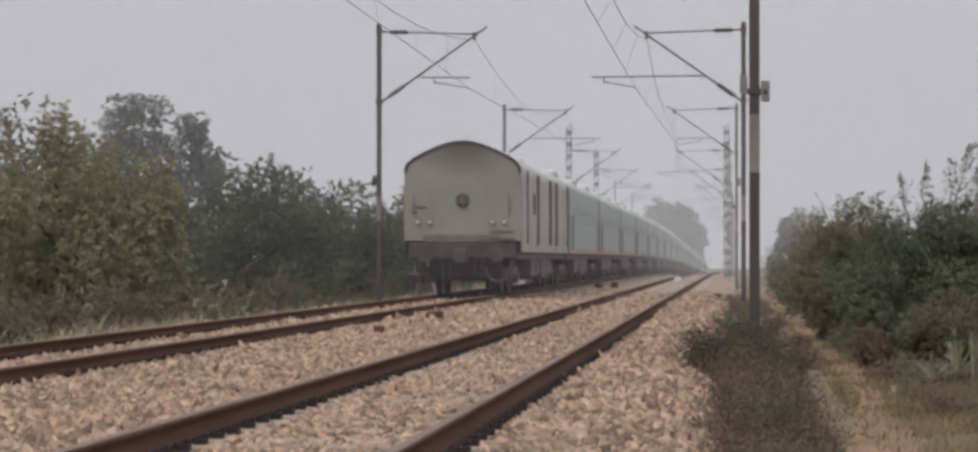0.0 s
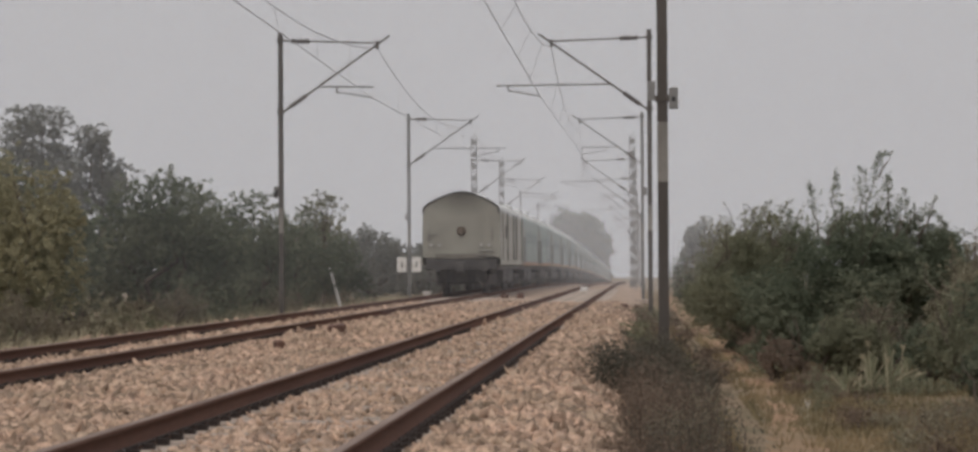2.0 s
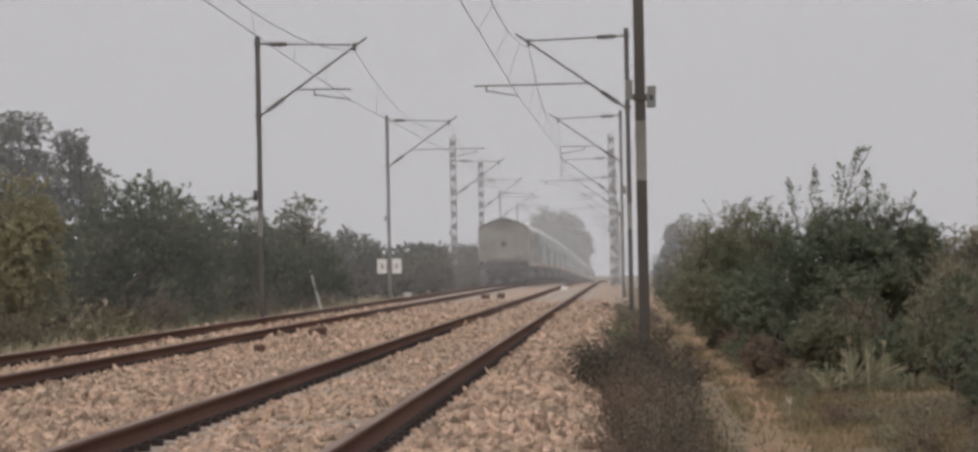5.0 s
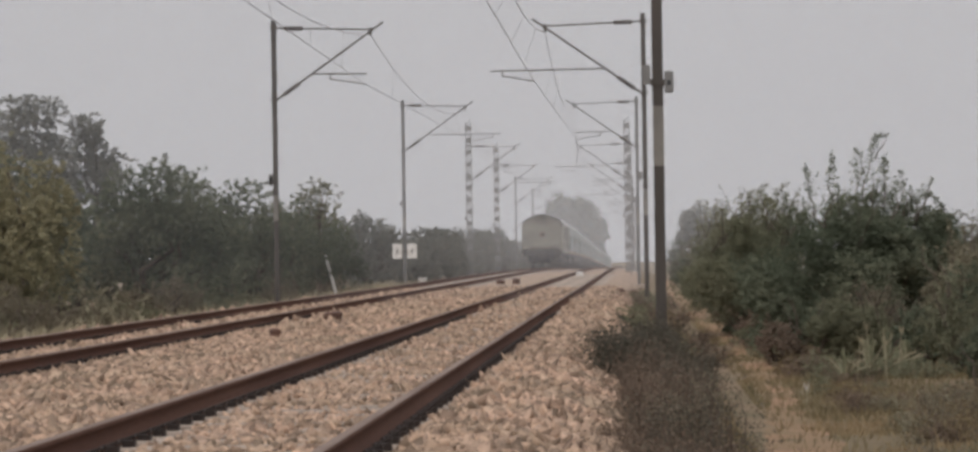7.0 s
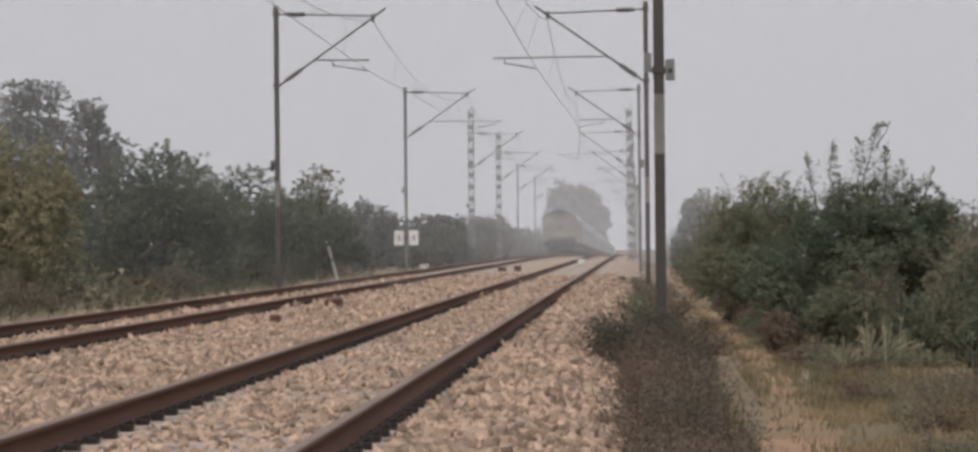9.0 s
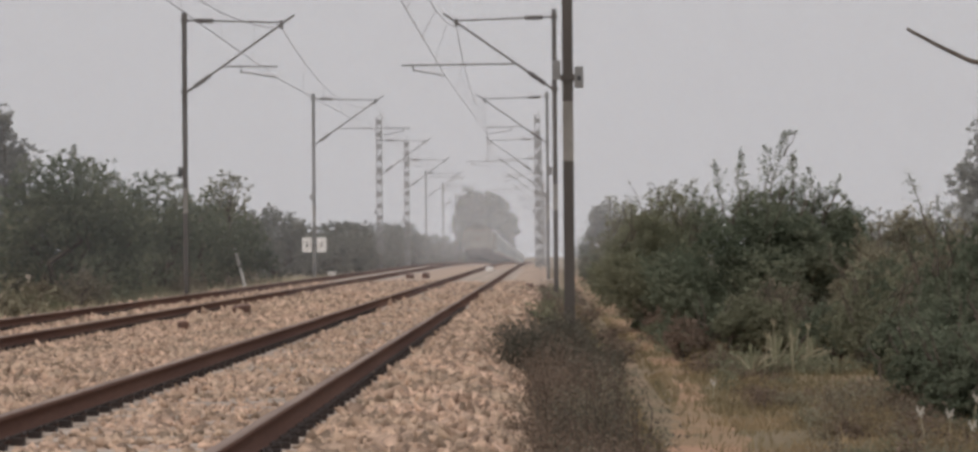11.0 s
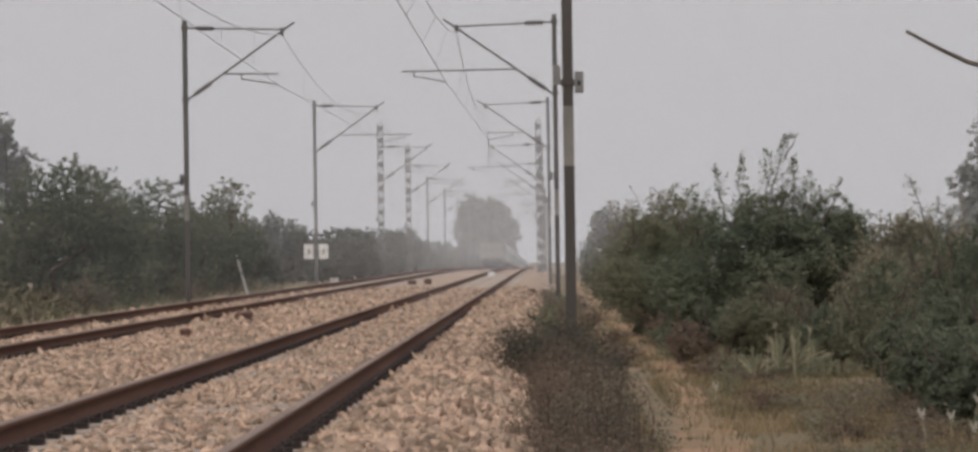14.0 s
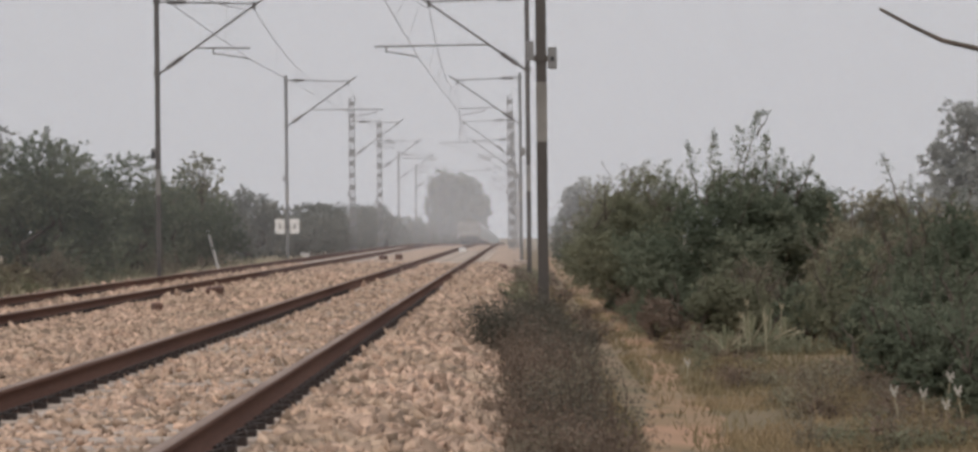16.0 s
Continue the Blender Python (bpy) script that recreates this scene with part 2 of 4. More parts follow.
def box(bm, x0, x1, y0, y1, z0, z1, bevel=0.0):
    r = bmesh.ops.create_cube(bm, size=1)
    m = Matrix.Translation(((x0 + x1) / 2, (y0 + y1) / 2, (z0 + z1) / 2)) @ Matrix.Diagonal((x1 - x0, y1 - y0, z1 - z0, 1))
    bmesh.ops.transform(bm, matrix=m, verts=r["verts"])
    if bevel:
        es = list({e for v in r["verts"] for e in v.link_edges})
        bmesh.ops.bevel(bm, geom=es, offset=bevel, segments=1, affect="EDGES", profile=0.5)
    return bm


def boxed(*a, bevel=0.0):
    return box(bmesh.new(), *a, bevel=bevel)


def rod(bm, a, b, r0, r1=None, sides=8):
    a, b = Vector(a), Vector(b)
    d = b - a
    q = d.to_track_quat("Z", "Y").to_matrix().to_4x4()
    bmesh.ops.create_cone(bm, cap_ends=True, segments=sides, radius1=r0, radius2=r0 if r1 is None else r1, depth=d.length, matrix=Matrix.Translation((a + b) / 2) @ q)
    return bm


def rodded(*a, **k):
    return rod(bmesh.new(), *a, **k)


def extrude_y(profile, ys, dz=bend):
    """A closed profile (x, z) drawn along y, following the line's height."""
    n = len(profile)
    v = [(x, y, z + dz(y)) for y in ys for x, z in profile]
    f = [(i * n + j, i * n + (j + 1) % n, (i + 1) * n + (j + 1) % n, (i + 1) * n + j) for i in range(len(ys) - 1) for j in range(n)]
    return v, f


YS = [-20, 0, 40, 80, 120, 170] + list(range(190, 380, 15)) + [420, 520, 700, 900, 1200]

# ---- ground: one sheet, with the line's low bank and the foot path ----
GX = [-3000, -400, -80, -40, -24, -18, -15, -13, -11.6, -10.4, -8, -5, -2, -0.6, 0.0, 0.5, 0.95, 1.2, 1.5, 1.8, 2.1, 2.4, 2.8, 3.3, 4, 5, 7, 10, 16, 30, 80, 400, 3000]
GZ = [-1.2, -1.1, -0.95, -0.9, -0.85, -0.8, -0.75, -0.68, -0.62, -0.6, -0.6, -0.6, -0.6, -0.58, -0.6, -0.63, -0.68, -0.71, -0.72, -0.72, -0.71, -0.69, -0.66, -0.63, -0.62, -0.66, -0.7, -0.75, -0.8, -0.9, -1.0, -1.1, -1.2]


def ground_z(x, y):
    return float(np.interp(x, GX, GZ)) + bend(y)


PATH_Y = [-30, 15, 23.5, 30, 36, 43, 55, 74, 100, 180]
PATH_X = [1.0, 1.2, 1.33, 1.5, 1.62, 1.8, 1.9, 1.8, 1.65, 1.9]
PATH_HALF = [0.5, 0.5, 0.44, 0.36, 0.26, 0.24, 0.36, 0.55, 0.55, 0.5]


def path_mid(y):
    return float(np.interp(y, PATH_Y, PATH_X)) + 0.05 * math.sin(y * 0.23)


def build_ground():
    ys = [-3000, -300, -60, -20] + list(np.arange(0, 120, 1.5)) + list(range(120, 380, 12)) + [420, 520, 700, 900, 1200, 1800, 3000]
    xs = sorted(set(GX + list(np.arange(-22, 12, 0.6).round(2))))
    v = []
    for y in ys:
        for x in xs:
            rough = 0.05 if abs(x) < 60 and 0 < y < 400 else 0.0
            v.append((x, y, ground_z(x, min(y, 1200)) + rough * noise.noise((x * 0.8, y * 0.5, 3.0))))
    n = len(xs)
    f = [(i * n + j, i * n + j + 1, (i + 1) * n + j + 1, (i + 1) * n + j) for i in range(len(ys) - 1) for j in range(n - 1)]
    me = mesh_of("ground", v, f, [EARTH])
    tagged(part("ground", me, None), "dry brown earth with sparse yellow grass beside the line", "ground", kind="structure")
    # trodden strip beside the line, with ragged edges
    ys = list(np.arange(-30, 180, 0.4))
    v, f = [], []
    for i, y in enumerate(ys):
        mid = path_mid(y)
        half = float(np.interp(y, PATH_Y, PATH_HALF)) + 0.05 * math.sin(y * 0.31 + 1)
        left = mid - half - 0.16 * noise.noise((y * 0.9, 0.0, 5.0)) - 0.1 * noise.noise((y * 2.9, 2.0, 5.0))
        right = mid + half + 0.22 * noise.noise((y * 0.8, 7.0, 5.0)) + 0.12 * noise.noise((y * 2.7, 9.0, 5.0))
        for k in range(7):
            x = left + (right - left) * k / 6
            lift = 0.012 if 0 < k < 6 else -0.03
            v.append((x, y, ground_z(x, y) + 0.05 * noise.noise((x * 0.8, y * 0.5, 3.0)) + lift + 0.02 * noise.noise((x * 3, y * 1.5, 8.0))))
        if i:
            f += [(i * 7 + k - 7, i * 7 + k - 6, i * 7 + k + 1, i * 7 + k) for k in range(6)]
    me = mesh_of("foot_path", v, f, [PATH])
    tagged(part("foot_path", me, None), "narrow trodden path of pale dust through dry grass", "path", kind="structure")


build_ground()

# ---- ballast bed under both tracks ----
BX = [-10.6, -10.2, -9.7, -9.3, -8.6, -7.5, -6.4, -5.9, -5.4, -4.9, -4.4, -3.7, -2.6, -1.5, -0.95, -0.6, -0.25, 0.1]
BZ = [-0.64, -0.5, -0.3, -0.21, -0.205, -0.21, -0.205, -0.19, -0.2, -0.21, -0.19, -0.2, -0.205, -0.205, -0.2, -0.27, -0.43, -0.62]


def bed_z(x, y):
    lump = 0.03 * noise.noise((x * 0.9, y * 0.45, 0.0)) if y < 170 else 0.0
    inside = -10 < x < -0.5
    for c in (-3.45, -1.73, -8.36, -6.64):
        lump -= 0.03 * (abs(x - c) < 0.24)
    hump = 0.05 * math.exp(-((x + 5.0) / 0.5) ** 2) * max(0.0, noise.noise((y * 0.11, 4.0, 1.0))) * 2 if y < 170 else 0
    return float(np.interp(x, BX, BZ)) + (lump if inside else lump * 0.5) + hump + bend(y)


def build_bed():
    ys = list(np.arange(-20, 10, 3.0)) + list(np.arange(10, 90, 0.5)) + list(np.arange(90, 180, 1.5)) + list(range(180, 380, 12)) + [420, 520, 700, 900, 1200]
    xs = np.linspace(-10.6, 0.1, 96)
    v = [(x, y, bed_z(x, y)) for y in ys for x in xs]
    n = len(xs)
    f = [(i * n + j, i * n + j + 1, (i + 1) * n + j + 1, (i + 1) * n + j) for i in range(len(ys) - 1) for j in range(n - 1)]
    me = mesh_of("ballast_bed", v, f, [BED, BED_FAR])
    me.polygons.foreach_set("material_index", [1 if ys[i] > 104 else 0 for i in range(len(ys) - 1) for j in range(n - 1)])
    bed = part("ballast_bed", me, None)
    return tagged(bed, "bed of pinkish crushed stone ballast carrying two tracks", "ballast", kind="structure")


bed = build_bed()

# ---- rails, sleepers and clips ----
RAIL = [(-0.068, -0.172), (0.068, -0.172), (0.068, -0.162), (0.012, -0.14), (0.009, -0.05), (0.034, -0.038), (0.034, -0.008), (0.026, 0.0), (-0.026, 0.0), (-0.034, -0.008), (-0.034, -0.038), (-0.009, -0.05), (-0.012, -0.14), (-0.068, -0.162)]


def build_track(name, centre, label, ys_sleepers, clips_to):
    track = thing(name, centre, 0, 0, label=label, category="railway track", group="railway tracks", kind="structure")
    v, f = extrude_y(RAIL, YS)
    me = mesh_of("rail", v, f, [RUST, HEAD])
    n = len(RAIL)
    me.polygons.foreach_set("material_index", [1 if i % n in (6, 7, 8) else 0 for i in range(len(f))])
    for s in (-1, 1):
        part("rail", me, None, track, "rusty steel rail with a worn head").location.x = 0.86 * s
    bm = box(bmesh.new(), -1.37, 1.37, -0.125, 0.125, -0.36, -0.176, 0.015)
    sleeper = bpy.data.meshes.new("sleeper")
    bm.to_mesh(sleeper)
    bm.free()
    sleeper.materials.append(CONCRETE)
    clip = bpy.data.meshes.new("rail_clip")
    bm = bmesh.new()
    rod(bm, (-0.05, -0.05, 0.0), (-0.05, 0.05, 0.0), 0.014, sides=5)
    rod(bm, (-0.05, 0.05, 0.0), (0.05, 0.05, 0.03), 0.014, sides=5)
    rod(bm, (0.05, 0.05, 0.03), (0.05, -0.02, 0.035), 0.014, sides=5)
    box(bm, -0.02, 0.06, -0.045, 0.045, -0.04, 0.01)
    bm.to_mesh(clip)
    bm.free()
    clip.materials.append(CLIP)
    for y in ys_sleepers:
        part("sleeper", sleeper, None, track).location = (0, y, bend(y) - 0.004 + 0.006 * math.sin(y * 7))
        if 14 < y < clips_to:
            for r in (-0.86, 0.86):
                for s in (-1, 1):
                    c = part("rail_clip", clip, None, track)
                    c.matrix_basis = pose(r + 0.115 * s, y, -0.145 + bend(y), 0, 0, 0 if s > 0 else 180)
    return track


build_track("near_track", -2.59, "near broad-gauge track of rusty rails bedded in ballast", np.arange(-8.0, 170, 0.62), 58)
build_track("far_track", -7.5, "far broad-gauge track of rusty rails carrying the train", np.arange(24.0, 200, 0.62), 60)

# ---- ballast stones ----


def stone_shape(seed, detail=0):
    r = np.random.default_rng(seed)
    bm = bmesh.new()
    bmesh.ops.create_icosphere(bm, subdivisions=1, radius=1.0)
    v = np.array([p.co[:] for p in bm.verts])
    f = np.array([[p.index for p in q.verts] for q in bm.faces])
    bm.free()
    if detail == 0:
        v = np.array([(x, y, z) for x in (-0.7, 0.7) for y in (-0.7, 0.7) for z in (-0.7, 0.7)])
        quads = [(0, 1, 3, 2), (4, 6, 7, 5), (0, 4, 5, 1), (2, 3, 7, 6), (0, 2, 6, 4), (1, 5, 7, 3)]
        f = np.array([t for a, b, c, d in quads for t in ((a, b, c), (a, c, d))])
    v = v * r.uniform(0.6, 1.25, (len(v), 1)) + r.normal(0, 0.12, v.shape)
    return v, f


def scatter_stones(n, y0, y1, size, power, seed):
    """Many stones lying on the bed, as one array of triangles."""
    r = np.random.default_rng(seed)
    y = y0 + (y1 - y0) * r.uniform(0, 1, n) ** power
    x = r.uniform(-9.9, -0.15, n)
    keep = np.ones(n, bool)
    for c in (-3.45, -1.73, -8.36, -6.64):
        keep &= np.abs(x - c) > np.where(y < 60, 0.2, 0.1)
    keep &= (np.abs(x + 2.59) > 0.72) | (r.uniform(0, 1, n) < 0.9)
    x, y = x[keep], y[keep]
    n = len(x)
    z = np.array([bed_z(a, b) for a, b in zip(x, y)])
    shapes = [stone_shape(40 + k) for k in range(6)]
    s = size * r.uniform(0.55, 1.35, n) * np.where(np.abs(x + 2.59) < 0.72, 0.72, 1.0)
    a, tilt = r.uniform(0, 6.283, n), r.normal(0, 0.5, (n, 2))
    vs, fs, base = [], [], 0
    pick = r.integers(0, 6, n)
    for k in range(6):
        i = np.where(pick == k)[0]
        v, f = shapes[k]
        p = v[None] * (s[i, None, None] * np.array([1.0, 0.8, 0.62]))
        ca, sa = np.cos(a[i])[:, None], np.sin(a[i])[:, None]
        q = np.stack([p[..., 0] * ca - p[..., 1] * sa, p[..., 0] * sa + p[..., 1] * ca, p[..., 2]], -1)
        q[..., 2] += q[..., 0] * tilt[i, 0][:, None] + q[..., 1] * tilt[i, 1][:, None]
        q += np.stack([x[i], y[i], z[i] + s[i] * 0.22], -1)[:, None]
        vs.append(q.reshape(-1, 3))
        fs.append((f[None] + (np.arange(len(i)) * len(v))[:, None, None] + base).reshape(-1, 3))
        base += len(i) * len(v)
    return np.concatenate(vs), np.concatenate(fs)


def build_stones():
    va, fa = scatter_stones(54000, 13, 48, 0.053, 1.0, 5)
    tagged(part("ballast_stones", mesh_of("ballast_stones", va, fa, [STONE]), None, bed), "crushed stone ballast", kind="stuff")
    vb, fb = scatter_stones(22000, 48, 105, 0.07, 1.15, 6)
    tagged(part("distant_ballast_stones", mesh_of("distant_ballast_stones", vb, fb, [STONE]), None, bed), "crushed stone ballast", kind="stuff")
    vc, fc = scatter_stones(9000, -12, 13, 0.06, 1.0, 9)
    tagged(part("near_ballast_stones", mesh_of("near_ballast_stones", vc, fc, [STONE]), None, bed), "crushed stone ballast", kind="stuff")
    shapes = []
    for k in range(8):
        v, f = stone_shape(90 + k, 1)
        shapes.append(mesh_of("stone", v * np.array([0.055, 0.045, 0.034]), f, [STONE_ONE]))
    r = np.random.default_rng(12)
    for k in range(290):
        x, y = r.uniform(-6.4, -0.4), r.uniform(16, 34)
        if min(abs(x - c) for c in (-3.45, -1.73)) < 0.15:
            continue
        ob = part("stone", shapes[k % 8], None, bed)
        m = pose(x, y, bed_z(x, y) + 0.022, r.uniform(-25, 25), r.uniform(-25, 25), r.uniform(0, 360))
        ob.matrix_basis = m @ Matrix.Scale(r.uniform(0.7, 1.3), 4)


# ---- masts and overhead line ----
MASTS_RIGHT = [(38, 0.295, "plain", "A"), (88, 0.29, "plain", "A"), (138, 0.1, "plain", "B"), (188, -0.5, "lattice", "A"), (228, -0.45, "lattice", "B"), (266, -0.3, "plain", "A"), (308, -0.2, "plain", "B"), (352, 0.0, "plain", "A"), (400, 0.1, "plain", "B")]
MASTS_LEFT = [(88, -10.61, "plain", "B"), (138, -10.69, "plain", "A"), (188, -10.44, "lattice", "B"), (228, -10.57, "lattice", "A"), (262, -10.49, "plain", "B"), (304, -10.43, "plain", "A"), (350, -10.5, "plain", "B"), (400, -10.5, "plain", "A")]
RISE = {138: 0.17, 188: 0.05, 228: 0.1}
ARM = {"A": (4.5, 4.15, 3.2), "B": (2.75, 1.67, 2.75)}
TOP = {"plain": 8.02, "lattice": 9.3}


def insulator(a, b, r):
    """A ribbed insulator turned about the line from a to b."""
    a, b = Vector(a), Vector(b)
    q = (b - a).to_track_quat("Z", "Y").to_matrix()
    rings = [(0.0, 0.3)] + [(k / 6 + d, w) for k in range(6) for d, w in ((0.01, 0.5), (0.05, 1.0), (0.11, 0.9), (0.15, 0.5))] + [(1.0, 0.3)]
    bm, last = bmesh.new(), None
    for t, w in rings:
        ring = [bm.verts.new(a.lerp(b, t) + q @ Vector((math.cos(k * math.pi / 4) * r * w, math.sin(k * math.pi / 4) * r * w, 0))) for k in range(8)]
        if last:
            for k in range(8):
                bm.faces.new((last[k], last[(k + 1) % 8], ring[(k + 1) % 8], ring[k]))
        else:
            bm.faces.new(ring)
        last = ring
    bm.faces.new(last)
    return bm


def build_mast(kind, arm, side, tone):
    """A mast whose arm reaches along x to the given side; its foot is at rail level."""
    label = {"plain": "weathered steel overhead-line mast with a tubular cantilever arm", "lattice": "tall latticed steel overhead-line mast with a cantilever arm"}[kind]
    mast = thing("catenary_mast", label=label, category="mast", group="overhead-line masts")
    top, low, s = TOP[kind], -0.72, side
    if kind == "plain":
        beam = [(-0.068, -0.075), (0.068, -0.075), (0.068, -0.062), (0.006, -0.062), (0.006, 0.062), (0.068, 0.062), (0.068, 0.075), (-0.068, 0.075), (-0.068, 0.062), (-0.006, 0.062), (-0.006, -0.062), (-0.068, -0.062)]
        bm = bmesh.new()
        foot, head = [bm.verts.new((x, y, low)) for x, y in beam], [bm.verts.new((x, y, top)) for x, y in beam]
        for k in range(12):
            bm.faces.new((foot[k], foot[(k + 1) % 12], head[(k + 1) % 12], head[k]))
        bm.faces.new(head)
        part("post", bm, tone, mast)
        part("paint_band", boxed(-0.069, 0.069, -0.079, -0.0755, 2.12, 2.88), BAND, mast, "faded aluminium-paint band")
        part("cap_plate", boxed(-0.085, 0.085, -0.085, 0.085, top, top + 0.015), tone, mast)
    else:
        for x in (-0.19, 0.13):
            part("chord", boxed(x, x + 0.06, -0.09, 0.09, low, top, bevel=0.004), tone, mast)
        k, z = 0, low + 0.5
        while z < top - 0.3:
            part("lacing_plate", boxed(-0.13, 0.13, -0.1, -0.092, z, z + 0.3), tone, mast)
            part("lacing_bar", rodded((-0.13 * (-1) ** k, 0.0, z + 0.3), (0.13 * (-1) ** k, 0.0, z + 0.75), 0.025, sides=5), tone, mast)
            k, z = k + 1, z + 0.75
    part("foundation", boxed(-0.3, 0.3, -0.3, 0.3, low - 0.4, low + 0.12, bevel=0.03), CONCRETE, mast, "concrete foundation block")
    e = 0.07 if kind == "plain" else 0.19
    reach, heel, wire = ARM[arm]
    part("stay_tube", rodded((e * s, 0, 7.81), (2.95 * s, 0, 7.72), 0.024), tone, mast)
    part("stay_insulator", insulator(((e + 0.25) * s, 0, 7.8), ((e + 0.8) * s, 0, 7.79), 0.085), INSUL, mast, "brown ribbed porcelain insulator")
    part("bracket_tube", rodded((e * s, 0, 5.7), (3.25 * s, 0, 7.94), 0.03), tone, mast)
    d = Vector((3.25 * s - e * s, 0, 2.24)).normalized()
    a = Vector((e * s, 0, 5.7))
    part("bracket_insulator", insulator(a + d * 0.25, a + d * 0.85, 0.085), INSUL, mast, "brown ribbed porcelain insulator")
    part("register_arm", rodded((1.1 * s, 0, 6.44), (reach * s, 0, 6.42), 0.022), tone, mast)
    part("drop_bracket", rodded((heel * s, 0, 6.42), (heel * s, 0, 6.24), 0.02), tone, mast)
    part("steady_arm", rodded((heel * s, 0, 6.28), (wire * s, 0, 6.1), 0.017), tone, mast)
    part("messenger_clamp", boxed(2.88 * s - 0.04, 2.88 * s + 0.04, -0.06, 0.06, 7.54, 7.78), tone, mast)
    for z in (5.7, 7.81):
        part("mast_clamp", boxed(-e - 0.03, e + 0.03, -0.1, 0.1, z - 0.05, z + 0.05), tone, mast)
    part("mast_plate", boxed(-0.12 - e, -0.02 - e, -0.1, -0.085, 3.15, 3.4), GALV_AND_HAZED, mast)
    return mast


def build_masts():
    made = {}
    for rows, side in ((MASTS_RIGHT, -1), (MASTS_LEFT, 1)):
        for y, x, kind, arm in rows:
            m = pose(x, y, bend(y) + RISE.get(y, 0.0), 0, 0.0, 0)
            # the farther the mast, the paler its steel: haze painted as colour
            key = (kind, arm, side, STEEL if y < 100 else HAZED_STEEL if y < 180 else GALV_AND_HAZED)
            if key in made:
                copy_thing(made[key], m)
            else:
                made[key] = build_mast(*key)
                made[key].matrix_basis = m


build_masts()


def tube_along(points, r, sides=4):
    """A thin wire through points."""
    pts = [Vector(p) for p in points]
    v, f = [], []
    for i, p in enumerate(pts):
        d = (pts[min(i + 1, len(pts) - 1)] - pts[max(i - 1, 0)]).normalized()
        u = d.cross(Vector((0, 0, 1))).normalized()
        w = u.cross(d)
        for k in range(sides):
            a = 2 * math.pi * k / sides
            v.append(p + u * (r * math.cos(a)) + w * (r * math.sin(a)))
        if i:
            b = (i - 1) * sides
            f += [(b + k, b + (k + 1) % sides, b + sides + (k + 1) % sides, b + sides + k) for k in range(sides)]
    return v, f


def build_line(label, rows, side, before):
    """Messenger, contact wire and droppers of one track, over all its masts."""
    line = thing("overhead_wire", label=label, category="overhead wire", group="overhead wires")
    rows = [before] + rows
    contact, messenger = [], []
    drops = bmesh.new()
    for (y0, x0, k0, a0), (y1, x1, k1, a1) in zip(rows, rows[1:]):
        for i in range(13):
            t = i / 12
            y = y0 + (y1 - y0) * t
            cx = (x0 + side * ARM[a0][2]) * (1 - t) + (x1 + side * ARM[a1][2]) * t
            mx = (x0 + side * 2.88) * (1 - t) + (x1 + side * 2.88) * t
            rise = RISE.get(y0, 0.0) * (1 - t) + RISE.get(y1, 0.0) * t
            cz = 6.08 + bend(y) + rise
            mz = 7.56 - 4 * 0.95 * t * (1 - t) + bend(y) + rise
            if i < 12 or y1 == rows[-1][0]:
                contact.append((cx, y, cz))
                messenger.append((mx, y, mz))
            if i in (2, 4, 6, 8, 10) and y < 200:
                rod(drops, (cx, y, cz), (mx, y, mz), 0.005, sides=4)
    v, f = tube_along(contact, 0.011)
    part("contact_wire", mesh_of("contact_wire", v, f, [WIRE]), None, line)
    v, f = tube_along(messenger, 0.011)
    part("messenger_wire", mesh_of("messenger_wire", v, f, [WIRE]), None, line)
    tagged(part("dropper", drops, WIRE, line), kind="stuff")


build_line("dark catenary wires with droppers above the near track", MASTS_RIGHT, -1, (-12, 0.33, "plain", "B"))
build_line("dark catenary wires with droppers above the far track", MASTS_LEFT, 1, (38, -10.6, "plain", "A"))

# ---- the train ----
HALF, ROOF_TOP = 1.62, 4.27


def shell_profile(inset=0.0):
    """Coach cross-section from the lower right, over the roof, to the lower left."""
    pts = [(HALF, 1.18), (HALF + 0.015, 2.2), (HALF, 3.38), (HALF - 0.02, 3.52), (HALF - 0.09, 3.65), (HALF - 0.25, 3.78), (HALF - 0.52, 3.93), (HALF - 0.82, 4.07), (HALF - 1.12, 4.18), (HALF - 1.37, 4.245), (0, ROOF_TOP)]
    pts = pts + [(-x, z) for x, z in pts[-2::-1]]
    return [(x * (1 - inset / HALF), z - inset if z > 2 else z + inset) for x, z in pts]


def strip_along(profile, y0, y1, bm=None):
    bm = bm or bmesh.new()
    a = [bm.verts.new((x, y0, z)) for x, z in profile]
    b = [bm.verts.new((x, y1, z)) for x, z in profile]
    for i in range(len(profile) - 1):
        bm.faces.new((a[i], a[i + 1], b[i + 1], b[i]))
    return bm


def end_cap(profile, y, bm=None):
    bm = bm or bmesh.new()
    bm.faces.new([bm.verts.new((x, y, z)) for x, z in profile])
    return bm


